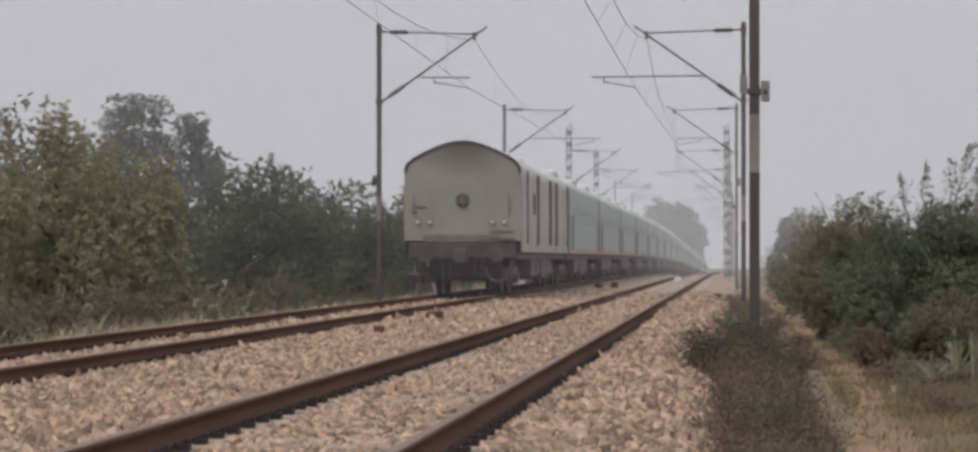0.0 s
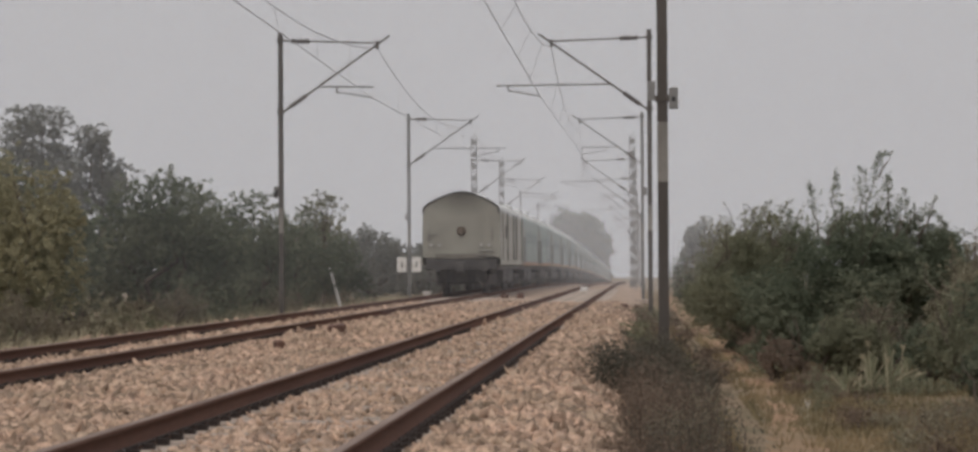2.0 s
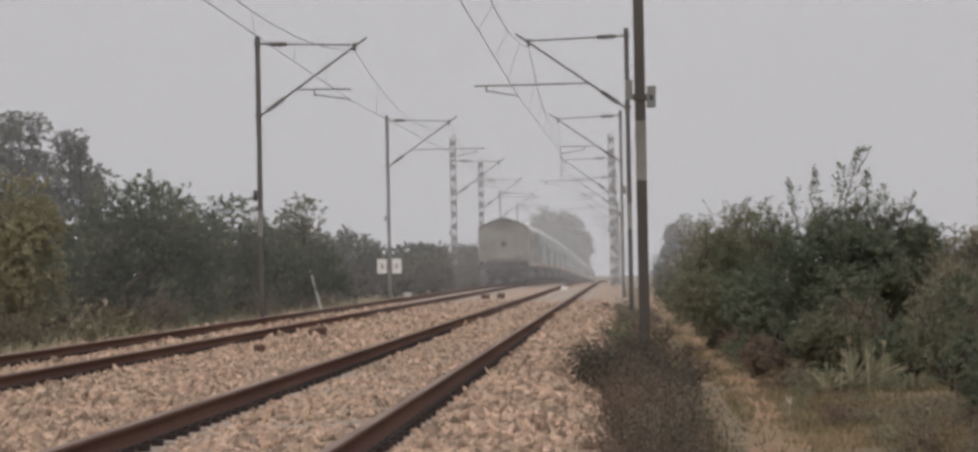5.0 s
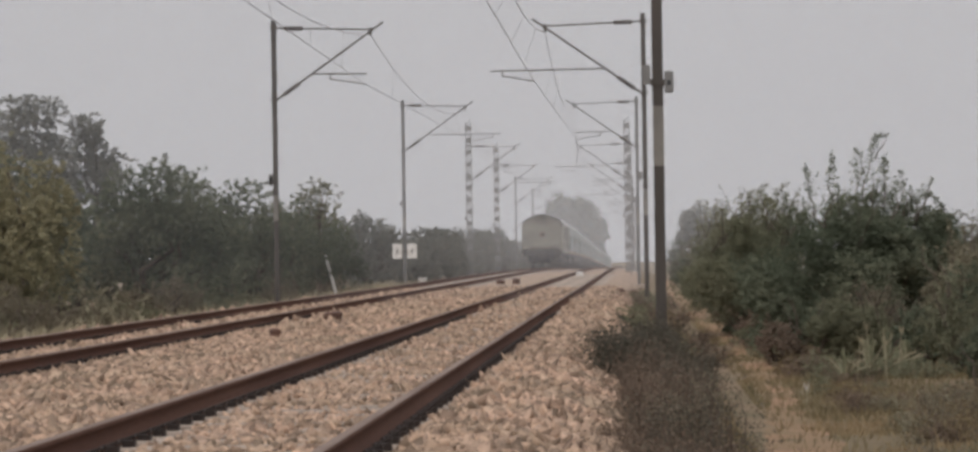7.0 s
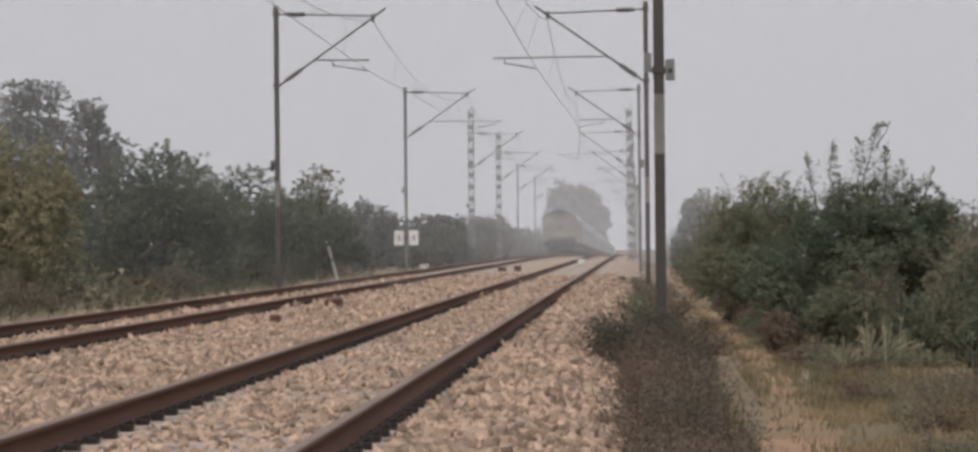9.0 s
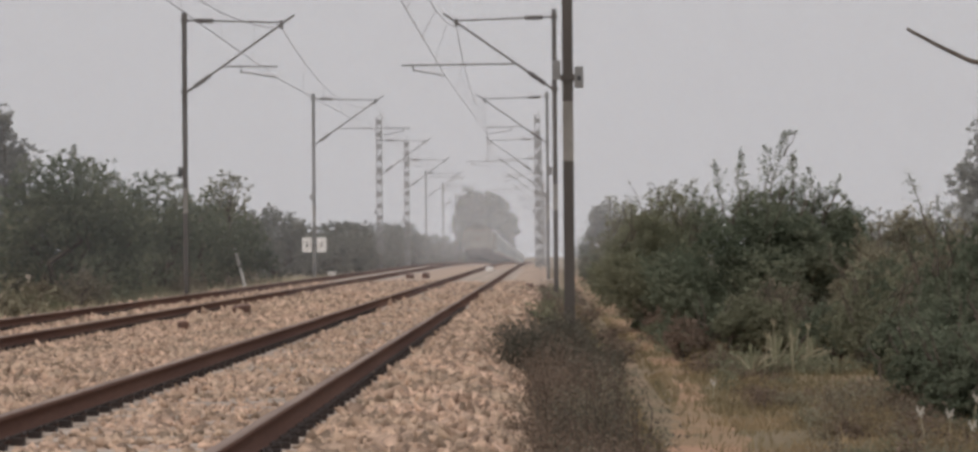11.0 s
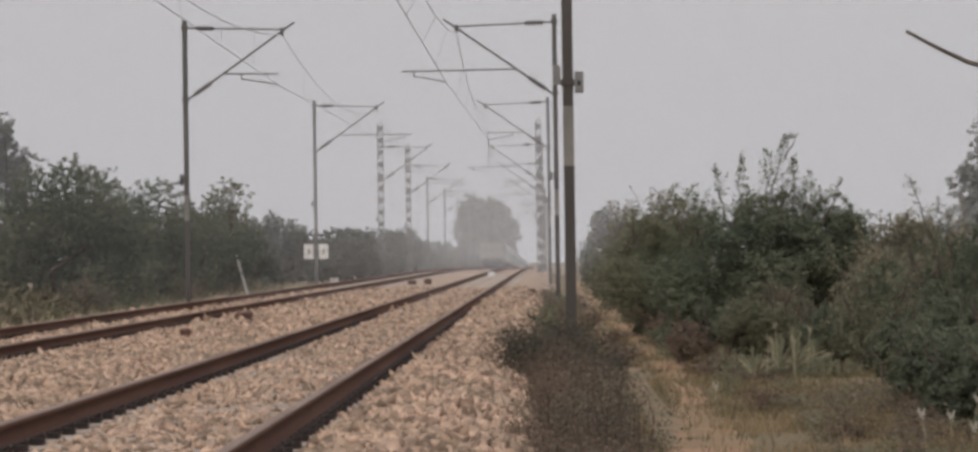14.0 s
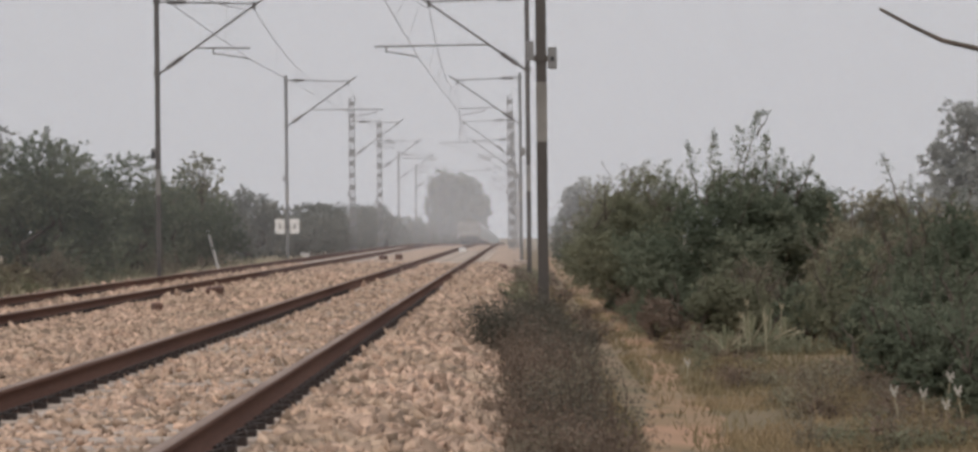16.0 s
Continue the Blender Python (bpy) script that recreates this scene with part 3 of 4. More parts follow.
def build_bogie(coach, y):
    bogie = part("bogie", boxed(-1.12, 1.12, y - 0.18, y + 0.18, 0.55, 0.85, bevel=0.04), UNDER, coach, "dusty black bogie")
    for s in (-1, 1):
        bm = box(bmesh.new(), s * 1.1 - 0.07, s * 1.1 + 0.07, y - 1.75, y + 1.75, 0.55, 0.78, 0.03)
        for a in (-1.28, 1.28):
            box(bm, s * 1.1 - 0.12, s * 1.1 + 0.12, y + a - 0.2, y + a + 0.2, 0.33, 0.62, 0.03)
        part("side_frame", bm, UNDER, bogie)
        for a in (-0.25, 0.25):
            part("air_spring", rodded((s * 1.05, y + a, 0.78), (s * 1.05, y + a, 1.05), 0.22, sides=12), RUBBER, bogie)


def wheelset_mesh():
    bm = rod(bmesh.new(), (-0.95, 0, 0), (0.95, 0, 0), 0.085, sides=10)
    for s in (-1, 1):
        rod(bm, (s * 0.80, 0, 0), (s * 0.93, 0, 0), 0.457, sides=18)
        rod(bm, (s * 0.775, 0, 0), (s * 0.80, 0, 0), 0.485, sides=18)
    me = bpy.data.meshes.new("wheelset")
    bm.to_mesh(me)
    bm.free()
    me.materials.append(WHEEL)
    return me


WHEELSET = wheelset_mesh()
WHEELSETS = []


def build_under(coach, last):
    for y in (3.4, 20.1):
        build_bogie(coach, y)
        for a in (-1.28, 1.28):
            w = part("wheelset", WHEELSET, None, coach, "steel wheelset")
            w.location = (0, y + a, 0.457)
            if last:
                WHEELSETS.append((w, y + a))
    part("underframe", boxed(-1.5, 1.5, 0.35, 23.3, 0.98, 1.16, bevel=0.02), UNDER, coach)
    for y0, y1, x0, x1, z in ((6.8, 8.6, 0.5, 1.45, 0.45), (9.2, 10.4, 0.6, 1.45, 0.5), (11.0, 13.6, 0.4, 1.48, 0.38), (14.3, 16.4, 0.6, 1.45, 0.48)):
        for s in (-1, 1):
            a, b = sorted((s * x0, s * x1))
            part("equipment_box", boxed(a, b, y0, y1, z, 0.98, bevel=0.03), UNDER, coach)


def build_coach():
    """A passenger coach; its rear end is at y = 0 and it runs towards +y."""
    coach = thing("passenger_coach", label="pale aqua passenger coach with an orange stripe and grey roof", category="train coach", group="coaches of the train")
    p = shell_profile()
    n = len(p)
    part("body", strip_along(p[0:5], 0.25, 23.4, strip_along(p[n - 5:], 0.25, 23.4)), AQUA, coach)
    part("roof", strip_along(p[4:n - 4], 0.25, 23.4), ROOF, coach, "light grey painted roof", smooth=True)
    for y in (0.25, 23.4):
        part("end_wall", end_cap(p, y), PANEL, coach)
    for s in (-1, 1):
        x = s * (HALF + 0.006)
        part("stripe", boxed(min(x, x + s * 0.008), max(x, x + s * 0.008), 0.3, 23.35, 1.19, 1.36), ORANGE, coach, "orange stripe along the sill")
        for k in range(9):
            y = 3.4 + k * 1.95
            part("window", boxed(min(x, x + s * 0.014), max(x, x + s * 0.014), y, y + 1.25, 2.3, 2.9, bevel=0.003), TINT, coach, "tinted window pane")
        for y in (1.1, 21.6):
            part("door", boxed(min(x, x + s * 0.016), max(x, x + s * 0.016), y, y + 0.85, 1.22, 3.15, bevel=0.003), CREAM, coach, "cream entrance door")
            for yy in (y - 0.12, y + 0.9):
                part("handrail", rodded((x + s * 0.05, yy, 1.3), (x + s * 0.05, yy, 2.6), 0.018, sides=6), GALV_AND_HAZED, coach)
    part("gangway", boxed(-0.75, 0.75, 23.4, 24.3, 1.2, 3.5, bevel=0.06), RUBBER, coach, "black rubber gangway bellows")
    for y in (4, 17.2):
        part("roof_unit", boxed(-0.85, 0.85, y, y + 2.6, 4.0, 4.3, bevel=0.08), ROOF, coach)
    build_under(coach, False)
    return coach


def build_van():
    """The parcel and generator van at the rear of the train."""
    van = thing("rear_van", label="dusty cream luggage van with shutter doors at the train's rear", category="train coach", group="coaches of the train")
    p = shell_profile()
    n = len(p)
    part("body", strip_along(p[0:3], 0.06, 23.4, strip_along(p[n - 3:], 0.06, 23.4)), CREAM, van)
    part("roof", strip_along(p[2:n - 2], 0.06, 23.4), ROOF, van, "light grey painted roof", smooth=True)
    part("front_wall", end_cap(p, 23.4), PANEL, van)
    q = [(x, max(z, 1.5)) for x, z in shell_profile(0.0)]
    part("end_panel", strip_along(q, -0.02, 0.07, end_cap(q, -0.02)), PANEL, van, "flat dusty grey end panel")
    rim = bmesh.new()
    prof = shell_profile(-0.02)[2:-2]
    inner = shell_profile(0.05)[2:-2]
    a = [rim.verts.new((x, -0.05, z)) for x, z in prof]
    b = [rim.verts.new((x, -0.05, z)) for x, z in inner]
    c = [rim.verts.new((x, 0.12, z)) for x, z in prof]
    d = [rim.verts.new((x, -0.018, z)) for x, z in inner]
    for i in range(len(prof) - 1):
        for f in ((a[i], a[i + 1], b[i + 1], b[i]), (a[i], c[i], c[i + 1], a[i + 1]), (b[i], b[i + 1], d[i + 1], d[i])):
            rim.faces.new(f)
    part("end_rim", rim, SOOT, van, "grimy raised rim round the end")
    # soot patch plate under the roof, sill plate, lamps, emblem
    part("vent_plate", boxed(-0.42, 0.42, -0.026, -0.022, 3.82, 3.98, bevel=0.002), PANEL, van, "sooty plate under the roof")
    part("sill_plate", boxed(-1.1, 1.05, -0.04, -0.022, 1.46, 1.66, bevel=0.004), GRIME, van)
    emblem, turn = bmesh.new(), 24
    around = [(math.cos(2 * math.pi * k / turn), math.sin(2 * math.pi * k / turn)) for k in range(turn)]
    hoops = [[emblem.verts.new((c * w, y, 2.62 + d * w)) for c, d in around] for w, y in ((0.15, -0.03), (0.16, -0.06), (0.19, -0.06), (0.2, -0.03))]
    for inner, outer in zip(hoops, hoops[1:]):
        for k in range(turn):
            emblem.faces.new((inner[k], inner[(k + 1) % turn], outer[(k + 1) % turn], outer[k]))
    part("lamp_ring", emblem, BRASS, van, "dull brown ring round the tail lamp")
    for x in (-1.08, 1.0):
        for dx in (-0.17, 0.17):
            lamp = part("marker_lamp", rodded((x + dx, -0.02, 2.02), (x + dx, -0.07, 2.02), 0.085, sides=14), UNDER, van)
            part("lens", rodded((x + dx, -0.07, 2.02), (x + dx, -0.08, 2.02), 0.06, sides=14), LENS, lamp)
    for x0, x1, z in ((0.75, 1.4, 1.76), (-1.35, -1.0, 2.45), (0.55, 1.45, 1.56), (-1.45, -1.25, 2.3)):
        part("handle_bar", rodded((x0, -0.06, z), (x1, -0.06, z), 0.018, sides=6), UNDER, van)
    for x in (-1.35, 1.3):
        part("grab_rail", rodded((x, -0.09, 2.2), (x, -0.09, 2.75), 0.018, sides=6), UNDER, van)
    # headstock, coupler, buffers, hoses, steps
    part("headstock", boxed(-1.5, 1.5, -0.04, 0.4, 1.0, 1.44, bevel=0.03), SOOT, van, "grimy black headstock")
    part("coupler", box(boxed(-0.13, 0.13, -0.75, 0.1, 0.95, 1.2, bevel=0.03), -0.2, 0.2, -0.85, -0.55, 0.86, 1.28, 0.05), SOOT, van, "black knuckle coupler")
    for x in (-0.98, 0.98):
        buf = part("buffer", rodded((x, -0.04, 1.13), (x, -0.5, 1.13), 0.11, sides=14), SOOT, van)
        part("buffer_plate", rodded((x, -0.5, 1.13), (x, -0.55, 1.13), 0.23, sides=18), SOOT, buf)
    for x in (-0.55, -0.35, 0.35, 0.55):
        hose = rod(bmesh.new(), (x, -0.06, 1.05), (x, -0.22, 0.75), 0.03)
        rod(hose, (x, -0.22, 0.75), (x * 0.9, -0.25, 0.42), 0.03)
        part("brake_hose", hose, RUBBER, van)
    for x in (-1.35, 1.35):
        part("step", boxed(x - 0.2, x + 0.2, 0.05, 0.3, 0.55, 0.6), UNDER, van)
        part("step_hanger", boxed(x - 0.03, x + 0.03, 0.1, 0.16, 0.58, 1.1), UNDER, van)
    part("bogie_end_beam", boxed(-1.15, 1.15, 1.2, 1.35, 0.5, 0.78, bevel=0.02), UNDER, van)
    v, f = tube_along([(1.0 + 0.36 * math.cos(a), -0.12, 0.78 + 0.42 * math.sin(a)) for a in np.linspace(math.pi, 2 * math.pi, 13)], 0.04, 6)
    part("jumper_cable", mesh_of("jumper_cable", v, f, [WHEEL]), None, van, "hanging jumper cable loop")
    part("water_tank", boxed(-1.0, 1.0, 0.5, 1.1, 0.42, 0.98, bevel=0.06), SOOT, van)
    for s in (-1, 1):
        x = s * (HALF + 0.006)
        for y, w in ((2.3, 0.5), (6.8, 0.9), (12.6, 1.3), (15.6, 1.5), (22.4, 0.6)):
            part("shutter_recess", boxed(min(x, x + s * 0.016), max(x, x + s * 0.016), y, y + w, 1.42, 3.5, bevel=0.003), SHADOWED, van, "dark shutter door recess")
        for y in (0.5, 6.3, 15.8, 20.5):
            part("body_rib", boxed(min(x, x + s * 0.02), max(x, x + s * 0.02), y, y + 0.1, 1.2, 3.4), CREAM, van)
        part("louvre", boxed(min(x, x + s * 0.018), max(x, x + s * 0.018), 5.0, 5.9, 2.3, 2.9), SHADOWED, van, "dark louvre panel")
    for y in (5.5, 10.0, 16.0):
        part("roof_vent", boxed(-0.5, 0.5, y, y + 1.0, 4.1, 4.32, bevel=0.06), ROOF, van)
    part("gangway", boxed(-0.75, 0.75, 23.4, 24.3, 1.2, 3.5, bevel=0.06), RUBBER, van, "black rubber gangway bellows")
    build_under(van, True)
    # a turning tail lamp: one half glows red, the other is dark
    drum = bmesh.new()
    rod(drum, (0, 0, -0.11), (0, 0, 0.11), 0.13, sides=20)
    me = bpy.data.meshes.new("tail_lamp")
    drum.to_mesh(me)
    drum.free()
    me.materials.append(BRASS)
    me.materials.append(GLOW)
    me.polygons.foreach_set("material_index", [1 if q.center.y < -0.07 else 0 for q in me.polygons])
    lamp = part("tail_lamp", me, None, van, "turning red tail lamp")
    lamp.location = (0, -0.05, 2.62)
    return van, lamp


van, tail_lamp = build_van()
coaches = [build_coach()]
coaches += [copy_thing(coaches[0], pose(0, 0, 0)) for _ in range(17)]
# seconds and distance of the van's rear end along the line
RUN = [(0.0, 81.5), (1.5, 114.2), (3.5, 157.7), (4.0, 168.6), (6.5, 227.5), (7.0, 239.0), (9.0, 286.0), (10.0, 308.0), (12.5, 364.4), (16.0, 444.0)]


def run_at(t):
    return float(np.interp(t, [a for a, _ in RUN], [b for _, b in RUN]))


def motions():
    for k, coach in enumerate([van] + coaches):
        rows = []
        for i in range(33):
            t = i / 2
            y = run_at(t) + 24.1 * k
            fall = math.degrees(math.atan2(bend(y + 20) - bend(y + 4), 16))
            rows.append((t, pose(-7.5, y, bend(y + 4) - 4 * math.tan(radians(fall)), fall, 0, 0)))
        walk(coach, rows)
    walk(tail_lamp, [(i / 6, pose(0, -0.05, 2.62, 0, 0, 180 + 60 * i)) for i in range(97)])
    for wheelset, y in WHEELSETS:
        walk(wheelset, [(i / 30, pose(0, y, 0.457, -math.degrees((run_at(i / 30) - run_at(0)) / 0.457), 0, 0)) for i in range(481)])

# ---- vegetation ----


def leaf_blades(points, size, r, flat=0.6):
    """Leaf blades: slim triangles of random turn at the given points."""
    n = len(points)
    d = r.normal(0, 1, (n, 3))
    d[:, 2] *= flat
    d /= np.linalg.norm(d, axis=1)[:, None]
    w = np.cross(d, r.normal(0, 1, (n, 3)))
    w /= np.linalg.norm(w, axis=1)[:, None] + 1e-6
    s = size * r.uniform(0.6, 1.4, (n, 1))
    a, b = d * s, w * s * 0.34
    v = np.stack([points - a + b, points + a, points - a - b], 1).reshape(-1, 3)
    return v, np.arange(3 * n).reshape(-1, 3)


def clump_points(clumps, n, r, shell=0.55, spray=0.45):
    """Leaf places in the outer part of a set of clumps, strung along fine drooping sprays that reach outwards."""
    c = np.array(clumps)
    weight = c[:, 3] * c[:, 4] + c[:, 5] * c[:, 3]
    per = 12
    m = max(1, n // per)
    pick = r.choice(len(c), m, p=weight / weight.sum())
    d = r.normal(0, 1, (m, 3))
    d /= np.linalg.norm(d, axis=1)[:, None]
    rad = shell + (0.95 - shell) * r.uniform(0, 1, (m, 1)) ** 0.7
    start = c[pick, :3] + d * rad * c[pick, 3:6]
    way = d + r.normal(0, 0.45, (m, 3)) + np.array([0, 0, 0.25])
    way *= (spray * r.uniform(0.3, 1.0, (m, 1)) ** 1.5) * c[pick, 3:4] / np.linalg.norm(way, axis=1)[:, None]
    t = r.uniform(0, 1, (m, per, 1))
    p = start[:, None] + way[:, None] * t
    p[..., 2] -= 0.35 * (t[..., 0] ** 2) * np.linalg.norm(way, axis=1)[:, None]
    p += r.normal(0, 0.13, p.shape) * np.linalg.norm(way, axis=1)[:, None, None]
    return p.reshape(-1, 3)


def stems(bm, base, tips, r0, r, wiggle=0.08, sides=5):
    """Crooked tapering stems from base to each tip."""
    for tip in tips:
        a, b = Vector(base), Vector(tip)
        last, n = a, 4
        for k in range(1, n + 1):
            p = a.lerp(b, k / n) + Vector(r.normal(0, wiggle, 3)) * (b - a).length * (k < n)
            rod(bm, last, p, r0 * (1 - 0.8 * (k - 1) / n), r0 * (1 - 0.8 * k / n), sides)
            last = p


def build_bush(name, x, y, half, top, n, leaf, mat, label, seed, deep=None, spikes=0, spike=0.7, tail=(), dense=1.6, spray=0.34, lumps=40, wild=0.75, category="bush", group="trackside bushes"):
    """A bush standing on the ground: crooked stems under a crown of leaf clumps, with shoots on top."""
    r = np.random.default_rng(seed)
    z0 = ground_z(x, y)
    bush = thing(name, x, y, z0, label=label, category=category, group=group)
    h, deep = top - z0, deep or half
    clumps = []
    for k in range(lumps):
        u, w = r.uniform(-1, 1), r.uniform(-1, 1)
        if u * u + w * w > 1.1:
            u, w = u * 0.7, w * 0.7
        room = 1 - 0.5 * (u * u + w * w)
        q = r.uniform(0.14, 0.29)
        cz = r.uniform(0.18, 0.9 * room) if k % 3 else 0.84 * room
        clumps.append((u * half * wild, w * deep * wild, cz * h, q * half * 1.15, q * deep * 1.15, q * h * (0.72 if lumps > 30 else 0.5)))
    clumps.append((0, 0, 0.4 * h, half * 0.6, deep * 0.6, 0.36 * h))
    clumps = [(a, b, min(c, 0.94 * h - g * 0.8), d, e, g) for a, b, c, d, e, g in clumps]
    pts = clump_points(clumps, int(n * dense * 2.1), r, 0.4, spray)
    pts = pts[pts[:, 2] > 0.02]
    shoots = []
    for k in range(spikes):
        u = r.uniform(-0.8, 0.8)
        a = Vector((u * half, r.uniform(-0.5, 0.5) * deep, h * (0.85 - 0.3 * u * u)))
        b = a + Vector((r.normal(0.1, 0.25), r.normal(0, 0.2), spike * r.uniform(0.4, 1.1)))
        shoots.append((a, b))
    shoots += [(Vector(a), Vector(b)) for a, b in tail]
    bm = bmesh.new()
    stems(bm, (0, 0, -0.1), [(c[0], c[1], c[2]) for c in clumps[:8]], 0.04 + 0.012 * h, r)
    for k, (a, b) in enumerate(shoots):
        stems(bm, a - Vector((0, 0, 0.4)), [b], 0.018, r, 0.05, 4)
        m = int(190 * (b - a).length) if k >= spikes else 12 if k % 5 < 2 else max(34, int(100 * (b - a).length))
        t = r.uniform(0, 1, (m, 1))
        along = np.array(a)[None] * (1 - t) + np.array(b)[None] * t + r.normal(0, 1, (m, 3)) * (0.13 * (1 - 0.7 * t)) * (b - a).length
        pts = np.concatenate([pts, along])
    tagged(part("woody_stem", bm, BARK, bush, "grey-brown branches"), kind="stuff")
    v, f = leaf_blades(pts, leaf * 0.54, r)
    part("crown", mesh_of("crown", v, f, [mat]), None, bush)
    return bush


def build_tree(x, y, top, half, crown, n, leaf, mat, label, seed, squash=1.0, trunk=0.16):
    """A tree: tapered trunk, limbs, and a crown of clumps with gaps. crown: share of the height that is bare."""
    r = np.random.default_rng(seed)
    z0 = ground_z(x, min(y, 1200))
    h = top - z0
    tree = thing("tree", x, y, z0, label=label, category="tree", group="trees")
    clumps = []
    for k in range(46):
        a, q = r.uniform(0, 6.283), math.sqrt(r.uniform(0.02, 1))
        cz = r.uniform(crown, 0.95)
        wide = math.sin(math.pi * min(1, (cz - crown) / (1.02 - crown) * 0.8 + 0.2)) ** 0.5
        s = r.uniform(0.22, 0.44)
        clumps.append((math.cos(a) * q * half * 0.7 * wide, math.sin(a) * q * half * 0.7 * wide, cz * h - s * half * 0.6, s * half, s * half, s * half * squash))
    bm = bmesh.new()
    rod(bm, (0, 0, -0.2), (0.02 * h, 0, h * crown), trunk, trunk * 0.7, 8)
    stems(bm, (0.02 * h, 0, h * crown * 0.95), [c[:3] for c in clumps[:12]], trunk * 0.55, r, 0.06)
    part("trunk", bm, BARK, tree, "grey-brown trunk and limbs")
    v, f = leaf_blades(clump_points(clumps, int(n * 1.7), r, 0.35), leaf * 0.75, r)
    part("crown", mesh_of("crown", v, f, [mat]), None, tree)
    return tree


def left_side():
    yel = "yellowing olive bush at the edge of the far track"
    drk = "dense dark green thorn bush beside the far track"
    pal = "grey-green bush far along the line, paled for haze"
    build_bush("bush", -14.6, 69, 2.0, 4.2, 9000, 0.10, LEAF_YELLOW, yel, 1, 2.2, 2, 0.4)
    build_bush("bush", -18.4, 67, 2.6, 5.7, 9000, 0.10, LEAF_YELLOW, yel, 2, 2.2, 3, 0.4, dense=2.0)
    build_bush("bush", -16.5, 71, 2.1, 5.1, 9000, 0.10, LEAF_YELLOW, yel, 14, 2.2, 2, 0.4, dense=2.0)
    build_bush("bush", -18.6, 77, 1.9, 6.0, 6000, 0.11, LEAF_OLIVE, drk, 15, 2.0, 6, 0.5)
    build_bush("bush", -16.4, 78, 2.5, 4.2, 7000, 0.11, LEAF_DARK, drk, 3, 2.0, 2, 0.4)
    build_bush("bush", -13.0, 81, 2.5, 3.95, 11000, 0.10, LEAF_DARK, drk, 4, 2.2, 3, 0.5, tail=(((0.1, 0, 3.9), (0.25, 0, 4.6)), ((0.3, 0, 3.9), (0.7, 0, 4.25))))
    build_bush("bush", -12.5, 93, 2.2, 3.7, 9000, 0.10, LEAF_DARK, drk, 5, 2.2, 2, 0.4)
    build_bush("bush", -14.5, 97, 2.4, 4.0, 7000, 0.11, LEAF_DARK, drk, 6, 2.2, 2, 0.4)
    build_bush("bush", -12.4, 107, 2.1, 3.5, 8000, 0.11, LEAF_DARK, drk, 7, 2.4, 2, 0.4)
    build_bush("bush", -12.8, 120, 2.1, 3.5, 7000, 0.12, LEAF_DARK, drk, 8, 2.6, 1, 0.4)
    build_bush("bush", -16.0, 112, 2.4, 3.0, 6000, 0.13, LEAF_OLIVE, drk, 9, 2.6, 3, 0.5)
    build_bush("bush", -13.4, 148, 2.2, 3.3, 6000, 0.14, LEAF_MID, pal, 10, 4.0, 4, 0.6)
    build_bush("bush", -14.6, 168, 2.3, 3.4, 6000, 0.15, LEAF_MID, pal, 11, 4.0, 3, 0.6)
    build_bush("bush", -16.5, 160, 2.6, 3.6, 5000, 0.15, LEAF_HAZED, pal, 12, 4.0, 3, 0.6)
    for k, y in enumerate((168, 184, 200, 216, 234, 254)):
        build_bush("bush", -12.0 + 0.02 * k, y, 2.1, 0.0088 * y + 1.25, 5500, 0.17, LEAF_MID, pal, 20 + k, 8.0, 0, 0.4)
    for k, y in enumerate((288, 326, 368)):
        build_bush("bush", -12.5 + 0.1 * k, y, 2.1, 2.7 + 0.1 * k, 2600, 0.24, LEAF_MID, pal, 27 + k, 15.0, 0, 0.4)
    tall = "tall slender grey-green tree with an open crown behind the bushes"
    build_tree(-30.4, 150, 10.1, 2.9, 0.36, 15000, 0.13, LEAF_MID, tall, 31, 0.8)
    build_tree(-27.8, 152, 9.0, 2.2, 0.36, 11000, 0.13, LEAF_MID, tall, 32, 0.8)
    far = "broad tree dim in the haze far down the line"
    build_tree(-18.0, 960, 18.8, 10.2, 0.03, 30000, 0.75, LEAF_DARK, far, 33, 1.2, 0.5)
    build_tree(-22.2, 955, 19.4, 9.6, 0.03, 26000, 0.75, LEAF_DARK, far, 36, 1.2, 0.5)
    build_tree(-40.0, 800, 6.5, 10.0, 0.1, 5000, 0.8, LEAF_HAZED, far, 34, 0.8, 0.5)
    build_tree(-31.0, 700, 4.5, 9.0, 0.1, 5000, 0.7, LEAF_HAZED, far, 35, 0.8, 0.5)
    build_tree(-11.95, 112, 4.35, 1.15, 0.62, 1500, 0.085, LEAF_OLIVE, "small open-crowned thorn tree rising out of the hedge", 37, 0.75, 0.07)
    back = "dusty bush behind the front row of bushes"
    for k, (x, y, top) in enumerate(((-14.6, 88, 3.0), (-17.5, 90, 3.6), (-20.5, 80, 4.0), (-20, 98, 3.4), (-17.0, 125, 3.2), (-15.5, 138, 3.0), (-19.5, 140, 3.6), (-23, 115, 3.8))):
        build_bush("bush", x, y, 2.6, top, 3000, 0.15, (LEAF_OLIVE, LEAF_DARK)[k % 2], back, 120 + k, 2.6, 2, 0.5)
